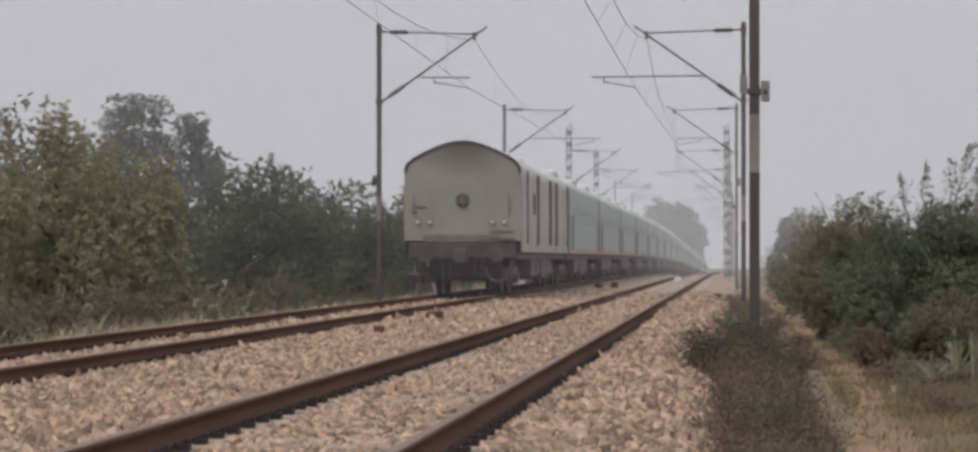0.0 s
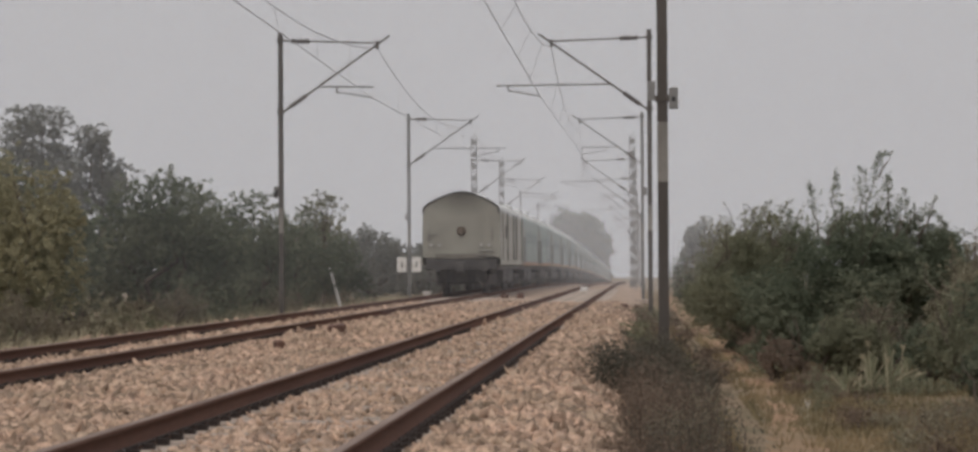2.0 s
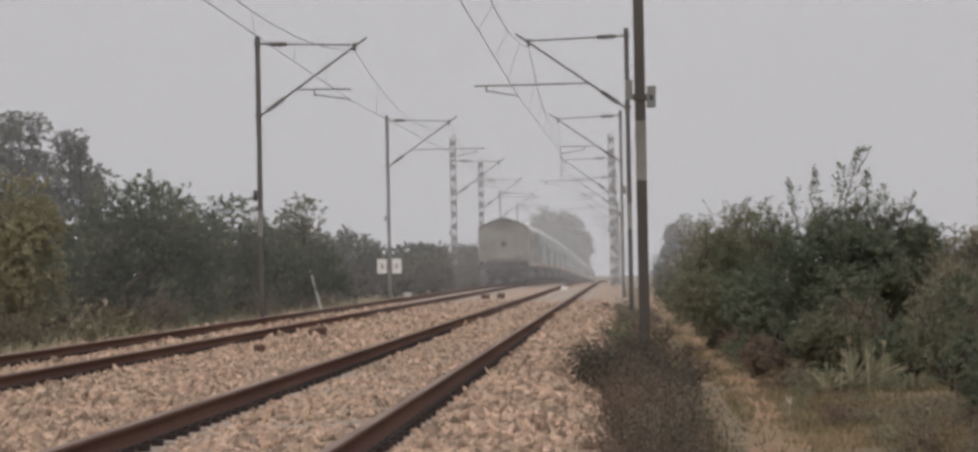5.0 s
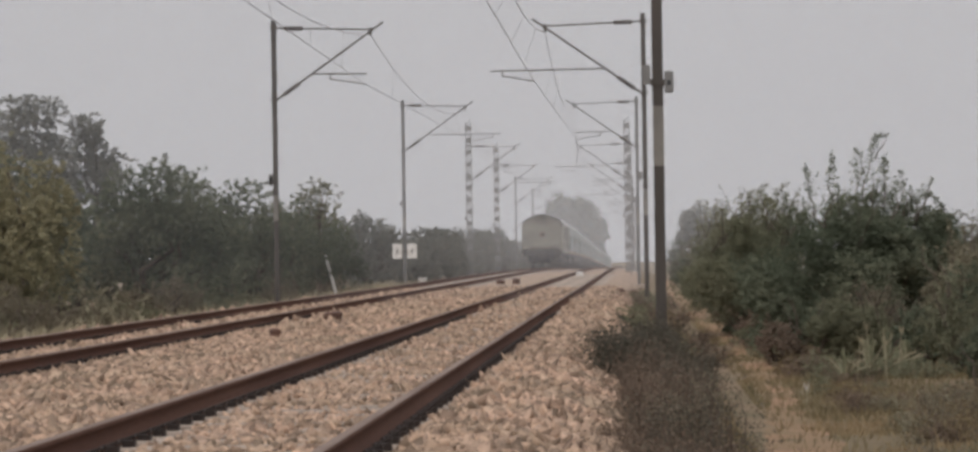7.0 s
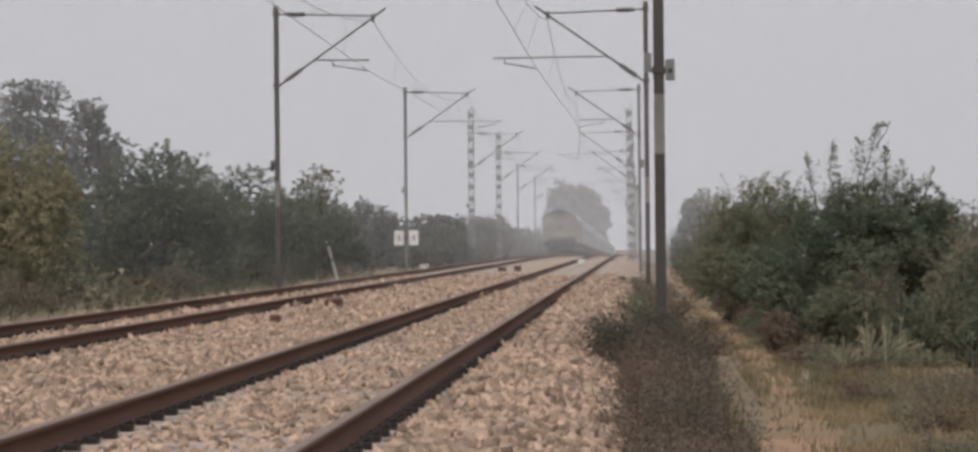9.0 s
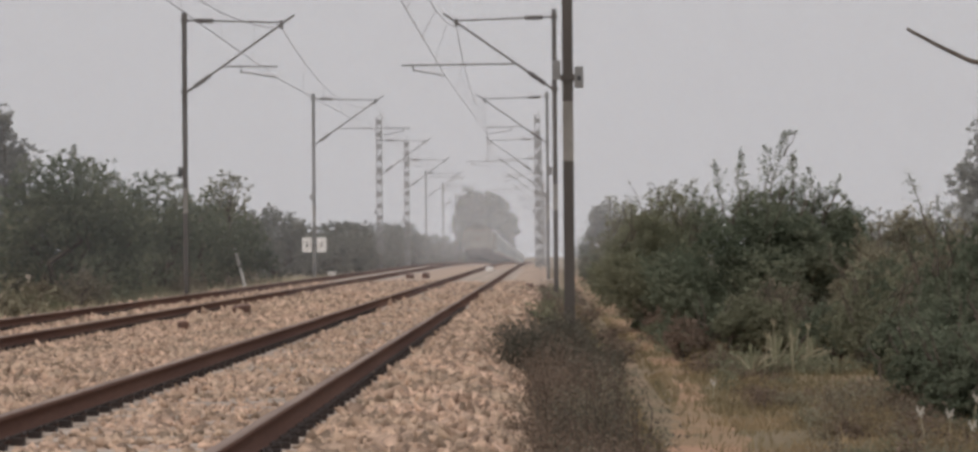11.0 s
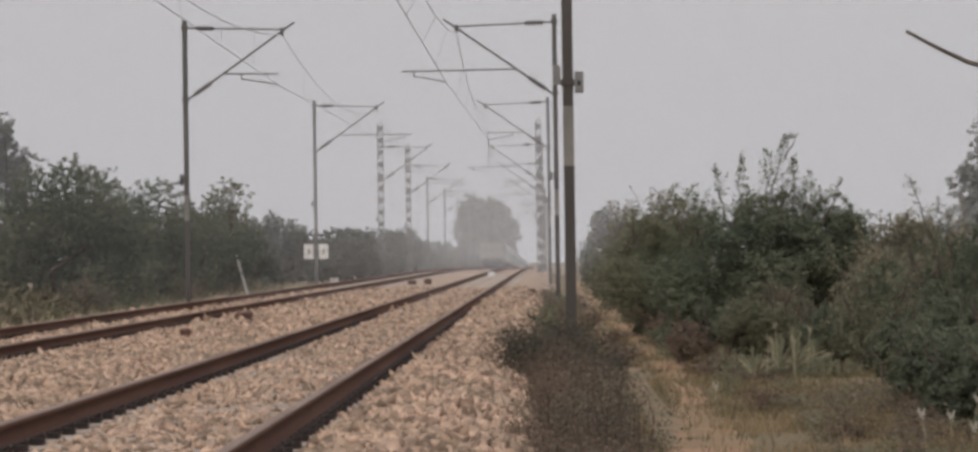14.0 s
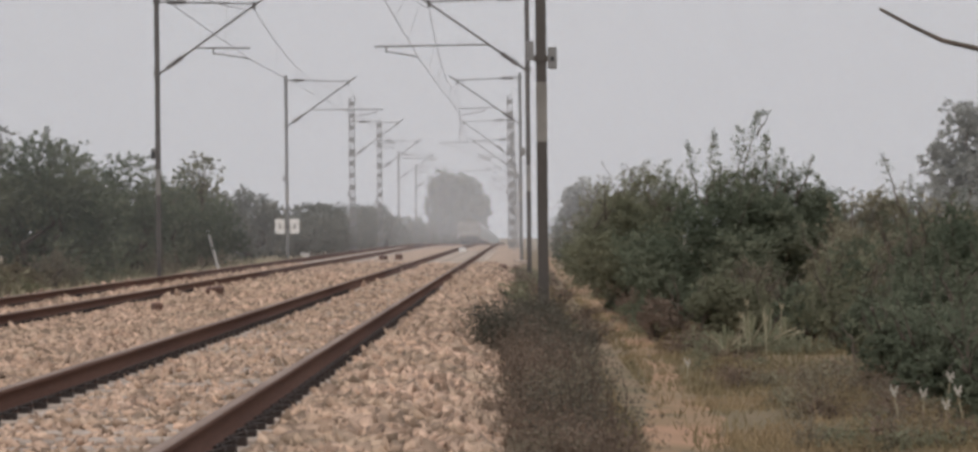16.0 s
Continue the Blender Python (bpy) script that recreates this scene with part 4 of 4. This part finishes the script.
    for k, (x, y, h) in enumerate(((-12.1, 66, 1.3), (-11.9, 69, 1.1), (-12.2, 79, 1.0), (-12.0, 98, 1.2))):
        build_weed(x, y, 0.5, h, 150, 0.1, LEAF_DUSTY, "pale broad-leaved weed in the dry undergrowth", 400 + k, "broad_leaved_weed", 10)
    # low dry growth along the foot of the bank
    r = np.random.default_rng(77)
    for k in range(26):
        y = 44 + 3.3 * k
        x = -11.9 - r.uniform(0, 1.4)
        mat = (LEAF_UNDER, LEAF_UNDER, LEAF_OLIVE)[k % 3]
        build_bush("undergrowth", x, y, r.uniform(0.9, 1.5), ground_z(x, y) + r.uniform(0.6, 1.5), 1500, 0.075, mat, "low tangled dry undergrowth below the bushes", 100 + k, 1.6, 3, 0.3, category="undergrowth", group="low undergrowth")


# bare shoots on the crown of the tallest bush, and one that arches over
TWIGS = (((-1.25, 0, 2.6), (-1.4, 0, 3.2)), ((-0.95, 0, 2.7), (-0.9, 0, 3.42)), ((-0.5, 0, 2.7), (-0.45, 0, 3.5)), ((-0.35, 0, 2.9), (-0.1, 0, 3.72)), ((-0.12, 0, 3.7), (0.12, 0, 3.76)),
         ((0.0, 0, 2.8), (0.05, 0, 3.4)), ((0.2, 0, 2.6), (0.35, 0, 3.1)), ((0.3, 0, 2.2), (0.55, 0, 2.62)), ((0.55, 0, 2.62), (0.9, 0, 2.66)), ((0.9, 0, 2.66), (1.1, 0, 2.4)))


def right_side():
    drk = "dense dark green thorn bush beside the foot path"
    oli = "dusty olive bush beside the foot path"
    build_bush("bush", 2.75, 78, 1.4, 2.8, 8000, 0.08, LEAF_OLIVE, oli, 41, 2.4, 14, 0.5, spray=0.85, lumps=24, wild=0.95)
    build_bush("bush", 2.6, 62, 1.5, 2.3, 10000, 0.075, LEAF_OLIVE, oli, 40, 1.8, 20, 0.55, spray=0.95, lumps=24, wild=0.95)
    build_bush("bush", 3.3, 54, 1.6, 2.0, 12000, 0.075, LEAF_DARK, drk, 42, 1.6, 18, 0.6, spray=0.95, lumps=24, wild=0.95)
    build_bush("bush", 4.5, 55, 1.5, 2.4, 15000, 0.075, LEAF_DARK, drk, 43, 1.6, 16, 0.5, tail=TWIGS, spray=0.95, lumps=24, wild=0.95)
    build_bush("bush", 3.1, 45, 0.75, 0.35, 6000, 0.05, LEAF_OLIVE, "low rounded olive shrub by the path", 44, 0.7, 8, 0.3, spray=0.7)
    build_bush("bush", 5.7, 49, 1.1, 1.61, 9000, 0.075, LEAF_DUSTY, oli, 45, 1.2, 10, 0.4, spray=0.85, lumps=24, wild=0.95)
    build_bush("bush", 6.6, 47, 1.2, 1.5, 8000, 0.075, LEAF_DUSTY, oli, 46, 1.2, 9, 0.4, spray=0.85, lumps=24, wild=0.95)
    build_bush("bush", 5.2, 36, 1.0, 1.35, 11000, 0.05, LEAF_DARK, drk, 47, 1.1, 18, 0.45, spray=0.75, tail=(((-0.5, 0, 1.7), (-0.85, 0, 2.55)), ((-0.4, 0, 1.8), (-0.5, 0, 2.3))))
    build_bush("bush", 4.6, 33.5, 0.7, 0.55, 7000, 0.045, LEAF_DARK, drk, 48, 0.8, 12, 0.35, spray=0.855, lumps=24, wild=0.95)
    build_bush("bush", 6.6, 37, 1.2, 1.7, 8000, 0.055, LEAF_DARK, drk, 49, 1.1, 14, 0.4, spray=0.855, lumps=24, wild=0.95)
    pal = "grey-green bush in the haze beyond the path"
    build_bush("bush", 4.2, 215, 2.0, 4.6, 5000, 0.2, LEAF_HAZED, pal, 50, 5, 3, 0.5)
    build_bush("bush", 6.5, 180, 2.4, 3.4, 5000, 0.2, LEAF_HAZED, pal, 51, 5, 3, 0.5)
    build_bush("bush", 4.0, 120, 1.6, 2.6, 5000, 0.13, LEAF_HAZED, pal, 52, 4, 4, 0.5)
    build_bush("bush", 12.5, 120, 2.6, 2.6, 5000, 0.14, LEAF_HAZED, pal, 53, 3, 4, 0.5)
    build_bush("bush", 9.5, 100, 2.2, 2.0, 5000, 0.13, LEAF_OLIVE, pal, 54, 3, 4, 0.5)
    build_bush("bush", 16.0, 110, 2.8, 3.0, 5000, 0.14, LEAF_HAZED, pal, 55, 3, 4, 0.5)
    build_tree(19.6, 130, 6.5, 2.4, 0.3, 9000, 0.15, LEAF_HAZED, "grey-green tree in the haze behind the bushes", 56)
    scrub = "tangled low scrub at the edge of the path"
    for k, (x, y, half, top) in enumerate(((2.4, 66, 0.6, 0.4), (2.7, 55, 0.6, 0.5), (3.0, 50, 0.5, 0.1), (3.6, 46, 0.6, 0.5), (4.0, 42.5, 0.6, 0.2), (4.4, 40, 0.8, 0.7), (4.9, 42, 0.9, 1.0), (5.4, 40, 0.9, 1.1), (4.25, 36, 0.5, 0.2), (4.1, 33, 0.45, 0.0), (4.4, 31, 0.5, 0.05), (5.0, 31, 0.6, 0.3), (5.4, 33, 0.7, 0.8), (3.95, 27.6, 0.6, 0.3), (4.2, 25.6, 0.75, 0.5), (3.85, 29.8, 0.5, 0.2), (4.5, 28.8, 0.8, 0.8), (4.9, 27.0, 0.8, 0.9), (3.8, 25.8, 0.45, 0.2), (4.0, 24.5, 0.5, 0.25), (2.3, 95, 0.7, 0.8), (2.6, 108, 0.9, 1.1), (2.1, 124, 0.9, 1.0), (2.7, 142, 1.1, 1.6), (2.2, 165, 1.2, 1.8))):
        build_bush("scrub", x, y, half, top, 2400, 0.055, LEAF_DARK if 11 < k < 20 else (LEAF_DARK, LEAF_OLIVE, LEAF_DARK, LEAF_UNDER)[k % 4], scrub, 60 + k, half, 9, 0.3, spray=0.7, category="scrub", group="low scrub")
    # bare tree whose dead limb reaches over the path
    tree = thing("bare_tree", 7.3, 36, ground_z(7.3, 36), label="leafless tree with one long dead limb over the bushes", category="tree", group="trees")
    bm = bmesh.new()
    rod(bm, (0, 0, -0.2), (-0.1, 0, 1.9), 0.13, 0.1)
    rod(bm, (-0.1, 0, 1.9), (-0.3, 0, 3.4), 0.1, 0.06)
    part("trunk", bm, BARK, tree)
    bm = bmesh.new()
    knots = [(-0.25, 0, 3.1), (-1.2, 0, 3.55), (-1.75, -0.05, 3.82), (-2.2, -0.05, 3.93), (-2.55, -0.05, 4.1), (-2.95, -0.05, 4.32)]
    for k in range(5):
        rod(bm, knots[k], knots[k + 1], 0.045 - 0.005 * k, 0.04 - 0.005 * k, 7)
    part("dead_limb", bm, BARK, tree, "dark dead limb")


def build_weed(x, y, half, high, n, leaf, mat, label, seed, name="weed_clump", stalks=14):
    """A clump of dry weeds: thin stalks from one foot with small ragged leaves."""
    r = np.random.default_rng(seed)
    z0 = max(ground_z(x, y), bed_z(x, y) if x < 0.1 else -9)
    weed = thing(name, x, y, z0 - 0.03, label=label, category="weeds", group="dry weeds beside the ballast")
    bm = bmesh.new()
    pts = []
    for k in range(stalks):
        a = r.uniform(0, 6.283)
        q = half * math.sqrt(r.uniform(0, 1))
        tip = Vector((math.cos(a) * q, math.sin(a) * q, high * r.uniform(0.55, 1.1) * (1 - 0.25 * q / half)))
        foot = Vector((math.cos(a) * q * 0.4, math.sin(a) * q * 0.4, 0))
        stems(bm, foot, [tip], 0.009, r, 0.07, 3)
        t = r.uniform(0.1, 1, (n // stalks, 1)) ** 0.8
        pts.append(np.array(foot)[None] * (1 - t) + np.array(tip)[None] * t + r.normal(0, 0.3 * half, (len(t), 3)) * np.array([1, 1, 0.5]))
    tagged(part("stalk", bm, TWIG, weed), kind="stuff")
    pts = np.concatenate(pts)
    pts[:, 2] = np.abs(pts[:, 2]) + 0.02
    v, f = leaf_blades(pts, leaf, r, 1.0)
    part("foliage", mesh_of("foliage", v, f, [mat]), None, weed)


def weeds():
    r = np.random.default_rng(5)
    dry = "brown dry weeds at the edge of the ballast"
    for k in range(30):
        y = 18.5 + 0.62 * k + r.uniform(-0.3, 0.3)
        x = 0.24 + r.uniform(-0.3, 0.24)
        build_weed(x, y, r.uniform(0.26, 0.42), r.uniform(0.4, 0.95) - 0.008 * (y - 18), 2100, 0.016, (LEAF_DRY, LEAF_UNDER, LEAF_DRY, LEAF_SCRUB, LEAF_DRY)[k % 5], dry, 300 + k, stalks=30)
    for k, (x, y, h) in enumerate(((0.05, 35.2, 0.95), (-0.2, 34.2, 0.75), (0.3, 36.5, 0.9), (0.0, 37.2, 0.85), (0.55, 35.0, 0.6), (0.2, 33.0, 0.75))):
        build_weed(x, y, 0.4, h, 4000, 0.023, LEAF_SCRUB, "dark scrubby weeds round the foot of a mast", 350 + k)
    for k in range(16):
        y = 40 + 4 * k
        build_weed(0.1 + r.uniform(-0.3, 0.45), y, 0.4, r.uniform(0.25, 0.5), 500, 0.045, (LEAF_DRY, LEAF_OLIVE)[k % 2], dry, 370 + k)
    # pale seed heads and stalks in the grass
    for k, (x, y, h) in enumerate(((1.86, 33.5, 0.22), (2.75, 38, 0.55), (2.95, 38.3, 0.7), (3.1, 37.8, 0.5), (3.3, 38.4, 0.62), (3.1, 24.5, 0.3), (3.3, 24.6, 0.26), (3.46, 24.5, 0.4), (3.58, 24.2, 0.3), (3.4, 24.0, 0.2))):
        plant = thing("seed_stalk", x, y, ground_z(x, y) - 0.02, label="pale dry stalk with a seed head in the grass", category="plant", group="seed stalks")
        bend_x = 0.06 * math.sin(k * 2.1)
        part("stalk", rodded((0, 0, 0), (bend_x, 0, h), 0.009, 0.005, sides=5), STRAW, plant)
        bm = bmesh.new()
        for j in range(14):
            a = j * 2.4
            c = Vector((bend_x, 0, h))
            rod(bm, c, c + Vector((math.cos(a) * 0.035, math.sin(a) * 0.035, 0.05 * math.sin(j * 1.7) + 0.02)), 0.012, 0.004, 4)
        tagged(part("seed_head", bm, PLUME if y < 35 else STRAW, plant), kind="stuff")
    for k, (x, y, h) in enumerate(((2.9, 38.5, 0.5), (2.6, 39.5, 0.45), (3.3, 39.0, 0.5), (3.6, 38.0, 0.4))):
        build_weed(x, y, 0.4, 0.6 * h, 500, 0.035, LEAF_OLIVE, "straggling pale green plant with dry stalks", 390 + k, stalks=18)
    for k in range(70):
        y = 22 + 26 * r.uniform(0, 1) ** 1.3
        x = 2.05 + r.uniform(0, 0.6) + (y - 22) * 0.01 + r.uniform(0, 1.6) * (y < 33)
        build_weed(x, y, 0.22, r.uniform(0.1, 0.28), 260, 0.022, (LEAF_DRY, GRASS, LEAF_OLIVE)[k % 3], "low tuft of dry brown weeds in the grass", 420 + k, "weed_tuft", 8)
    for k in range(46):
        y = 22.5 + 11 * r.uniform(0, 1)
        x = 2.35 + 0.3 * r.uniform(-1, 1) + 1.5 * r.uniform(0, 1)
        build_weed(x, y, 0.26, r.uniform(0.14, 0.34), 420, 0.018, (LEAF_DRY, LEAF_DUSTY, LEAF_UNDER, GRASS)[k % 4], "brown dry weed standing in the grass by the path", 540 + k, "weed_tuft", 10)
    for k in range(36):
        y = 38 + 2.1 * k + r.uniform(-0.8, 0.8)
        x = (2.25 if k % 3 else 0.85) + r.uniform(-0.2, 0.3)
        build_weed(x, y, 0.35, r.uniform(0.15, 0.4), 420, 0.035, (LEAF_DRY, LEAF_DRY, LEAF_OLIVE)[k % 3], "dry brown weeds fringing the path", 480 + k, "weed_tuft", 8)
    # straggling plant with many bowed fleshy stems
    for x, y, size in ((2.62, 38.2, 0.45), (2.95, 38.6, 0.55), (3.2, 39.0, 0.62), (3.5, 39.5, 0.45)):
        plant = thing("succulent_plant", x, y, ground_z(x, y) - 0.02, label="straggling pale green plant with bowed fleshy stems", category="plant", group="straggling plants")
        for k in range(20):
            a, lean = r.uniform(0, 6.283), r.uniform(0.05, 0.9) if k % 3 else r.uniform(0.0, 0.2)
            pts = [(math.cos(a) * lean * size * t * t ** 0.5, math.sin(a) * lean * size * t * t ** 0.5, size * (t - 0.45 * lean * t * t) * (1.1 - 0.4 * lean)) for t in np.linspace(0, 1, 6)]
            bm = bmesh.new()
            for j in range(5):
                rod(bm, pts[j], pts[j + 1], 0.02 - 0.003 * j, 0.018 - 0.003 * j, 5)
            part("stem", bm, (SUCCULENT, STRAW, SUCCULENT)[k % 3], plant)
    for k, (x, y) in enumerate(((2.15, 46), (2.2, 50), (2.1, 54), (2.25, 58), (2.1, 62), (2.2, 67), (2.15, 72), (2.3, 78), (2.2, 84))):
        build_bush("scrub", x, y, 0.45, ground_z(x, y) + r.uniform(0.35, 0.7), 1400, 0.055, (LEAF_DRY, LEAF_DARK, LEAF_OLIVE)[k % 3], "tangled low scrub at the edge of the path", 180 + k, 1.6, 3, 0.2, category="scrub", group="low scrub")
    # grass: blades over both verges, a sheet of stuff each
    n = 95000
    y = 20 + 75 * r.uniform(0, 1, n) ** 1.6
    x = np.where(r.uniform(0, 1, n) < 0.85, 1.3 + 4.9 * r.uniform(0, 1, n), 0.75 + 0.15 * r.uniform(0, 1, n))
    patch = np.array([noise.noise((a * 0.7, b * 0.35, 9.0)) for a, b in zip(x, y)])
    off = np.abs(x - np.interp(y, PATH_Y, PATH_X))
    keep = (off > np.interp(y, PATH_Y, PATH_HALF) - 0.35 * np.abs(r.normal(0, 1, n))) & (patch > r.uniform(-0.5, 0.25, n))
    sow_grass("grass", x[keep], y[keep], 0.03, 0.11, "short dry tan grass on the verge by the path", r)
    n = 26000
    y = 40 + 110 * r.uniform(0, 1, n) ** 1.2
    x = -10.5 - 2.4 * r.uniform(0, 1, n) ** 1.4
    patch = np.array([noise.noise((a * 0.6, b * 0.25, 2.0)) for a, b in zip(x, y)])
    keep = patch > r.uniform(-0.5, 0.3, n)
    sow_grass("grass", x[keep], y[keep], 0.08, 0.4, "dry grey-brown grass along the foot of the hedge", r, STRAW)


def sow_grass(name, x, y, low, high, label, r, mat=GRASS):
    z = np.array([ground_z(a, b) for a, b in zip(x, y)])
    n = len(x)
    h = r.uniform(low, high, n) * (1 + 0.3 * r.normal(0, 1, n)).clip(0.4, 2)
    dx, dy, w = r.normal(0, 0.6, n) * h, r.normal(0, 0.6, n) * h, 0.006 + 0.03 * h
    v = np.stack([np.stack([x - w, y, z - 0.02], -1), np.stack([x + w, y, z - 0.02], -1), np.stack([x + dx, y + dy, z + h], -1)], 1).reshape(-1, 3)
    tagged(part(name, mesh_of(name, v, np.arange(3 * n).reshape(-1, 3), [mat]), None), label, "grass", kind="stuff")


left_side()
right_side()
weeds()

# ---- small things along the line ----


def small_things():
    for k, (x, y, sx, sy, sz) in enumerate(((-5.75, 56.5, 0.16, 0.22, 0.1), (-5.4, 44.5, 0.07, 0.1, 0.1), (-5.6, 123, 0.14, 0.12, 0.1), (-5.0, 124, 0.16, 0.12, 0.13), (-0.55, 96, 0.14, 0.12, 0.1))):
        block = boxed(-sx, sx, -sy, sy, 0, 2 * sz, bevel=0.02)
        bmesh.ops.subdivide_edges(block, edges=block.edges[:], cuts=1)
        for q in block.verts:
            q.co += Vector(noise.noise_vector(q.co * 9 + Vector((k, 0, 0)))) * 0.02
        ob = part("scrap_block", block, BRICKRED)
        ob.matrix_basis = pose(x, y, bed_z(x, y) - 0.03, 4, -5, 25 * k)
        tagged(ob, "dark reddish-brown broken block lying on the ballast", "debris", "scrap blocks")
    ob = part("marker_stone", boxed(-0.18, 0.18, -0.12, 0.12, 0, 0.26, bevel=0.03), WHITE)
    ob.location = (-3.0, 158, bed_z(-3.0, 158) - 0.02)
    tagged(ob, "small whitewashed stone between the rails", "stone")
    ob = part("marker_box", box(boxed(-0.2, 0.2, -0.15, 0.15, 0, 0.55, bevel=0.03), -0.24, 0.24, -0.19, 0.19, 0.55, 0.6), WHITE)
    ob.location = (-10.9, 152, -0.7)
    tagged(ob, "small white trackside cable box", "box")
    post = part("leaning_post", rodded((0.25, 0, -0.1), (-0.2, 0, 1.65), 0.055, 0.05), WHITE)
    post.location = (-10.95, 107, ground_z(-10.95, 107) + 0.05)
    tagged(post, "short white leaning marker post in the weeds", "post")
    r = np.random.default_rng(8)
    for k, (x, y) in enumerate(((-11.3, 74), (-11.5, 75), (-11.2, 83), (-11.4, 86), (-11.3, 62))):
        bm = bmesh.new()
        bmesh.ops.create_icosphere(bm, subdivisions=2, radius=0.16)
        for q in bm.verts:
            q.co = Vector((q.co.x * 1.3, q.co.y, q.co.z * 0.6)) + Vector(noise.noise_vector(q.co * 14 + Vector((k * 3, 0, 0)))) * 0.07
        ob = part("litter", bm, WHITE)
        ob.location = (x, y, ground_z(x, y) + 0.07)
        tagged(ob, "crumpled pale plastic litter on the bank", "litter", "scraps of litter")
    for k, (x, y) in enumerate(((-0.35, 43.5), (-0.5, 39.5), (-0.3, 60.0))):
        twig = thing("dead_twig", x, y, bed_z(x, y) + 0.06, label="dark dead twig lying on the ballast edge", category="twig", group="dead twigs")
        for tip in ((-0.28, 0.02, 0.05), (-0.15, -0.05, 0.16), (-0.2, 0.06, -0.02)):
            bends = [Vector((0.25, 0, 0)).lerp(Vector(tip), q) + Vector(r.normal(0, 0.02, 3)) * (0 < q < 1) for q in (0, 0.35, 0.7, 1)]
            v, f = tube_along(bends, 0.013, 5)
            part("branch", mesh_of("branch", v, f, [SHADOWED]), None, twig)
    sign = thing("sign_boards", -10.69, 138, 0, label="pair of square white boards on a mast with black marks", category="sign")
    for s in (-1, 1):
        board = part("board", boxed(s * 0.34 - 0.22, s * 0.34 + 0.22, -0.12, -0.1, 0.9, 1.58, bevel=0.005), WHITE, sign)
        part("mark", boxed(s * 0.34 - 0.04, s * 0.34 + 0.04, -0.126, -0.121, 1.13, 1.35), GALV_AND_HAZED, board)
    part("bracket", boxed(-0.5, 0.5, -0.1, -0.078, 1.2, 1.26), STEEL, sign)
    plate = thing("mast_box", 0.295, 38, 0, label="small galvanised box with a dark mark bolted to a mast", category="plate")
    part("plate", boxed(0.085, 0.2, -0.1, 0.06, 3.05, 3.32, bevel=0.008), GALV_AND_HAZED, plate)
    part("mark", boxed(0.12, 0.165, -0.106, -0.101, 3.14, 3.2), INK, plate)
    part("strap", boxed(-0.09, 0.1, -0.09, 0.09, 3.14, 3.22), STEEL, plate)
    plate = thing("mast_box", -10.61, 88, 0, label="small galvanised box bolted to a mast", category="plate")
    part("plate", boxed(-0.2, -0.075, -0.1, 0.06, 3.2, 3.5, bevel=0.008), GALV_AND_HAZED, plate)


small_things()

# ---- haze imitated by flat pale sheets added across the line, fainter towards the ground ----


def haze_sheet_material(name, share):
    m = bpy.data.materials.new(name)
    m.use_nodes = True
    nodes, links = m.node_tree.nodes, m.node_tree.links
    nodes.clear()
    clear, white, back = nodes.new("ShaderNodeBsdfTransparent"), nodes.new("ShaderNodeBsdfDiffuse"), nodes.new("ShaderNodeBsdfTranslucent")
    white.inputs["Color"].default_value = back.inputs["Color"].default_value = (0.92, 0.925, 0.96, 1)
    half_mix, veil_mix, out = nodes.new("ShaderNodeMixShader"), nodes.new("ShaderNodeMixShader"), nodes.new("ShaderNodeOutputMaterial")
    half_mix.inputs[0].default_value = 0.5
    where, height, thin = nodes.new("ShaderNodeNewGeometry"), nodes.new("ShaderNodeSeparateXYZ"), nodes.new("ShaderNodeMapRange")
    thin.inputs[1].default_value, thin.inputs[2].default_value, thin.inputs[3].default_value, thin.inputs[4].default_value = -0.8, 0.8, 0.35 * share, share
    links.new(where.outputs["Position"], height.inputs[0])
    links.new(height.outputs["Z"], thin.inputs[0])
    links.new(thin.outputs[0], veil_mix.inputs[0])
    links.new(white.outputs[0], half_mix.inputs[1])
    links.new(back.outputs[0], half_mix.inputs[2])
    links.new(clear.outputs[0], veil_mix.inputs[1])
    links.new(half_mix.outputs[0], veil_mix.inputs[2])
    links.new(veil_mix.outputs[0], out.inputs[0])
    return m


HAZE_SHEET_THIN, HAZE_SHEET = haze_sheet_material("thin_haze_sheet", 0.055), haze_sheet_material("mist", 0.112)
for y, mist in ((76, HAZE_SHEET_THIN), (134, HAZE_SHEET_THIN), (186, HAZE_SHEET), (240, HAZE_SHEET), (296, HAZE_SHEET), (370, HAZE_SHEET), (500, HAZE_SHEET)):
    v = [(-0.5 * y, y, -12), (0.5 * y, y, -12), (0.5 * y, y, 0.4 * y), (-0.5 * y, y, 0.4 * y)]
    tagged(part("mist", mesh_of("mist", v, [(0, 1, 2, 3)], [mist]), None), "flat pale sheet standing in for distant haze", "haze", "haze", "structure")

build_stones()
motions()
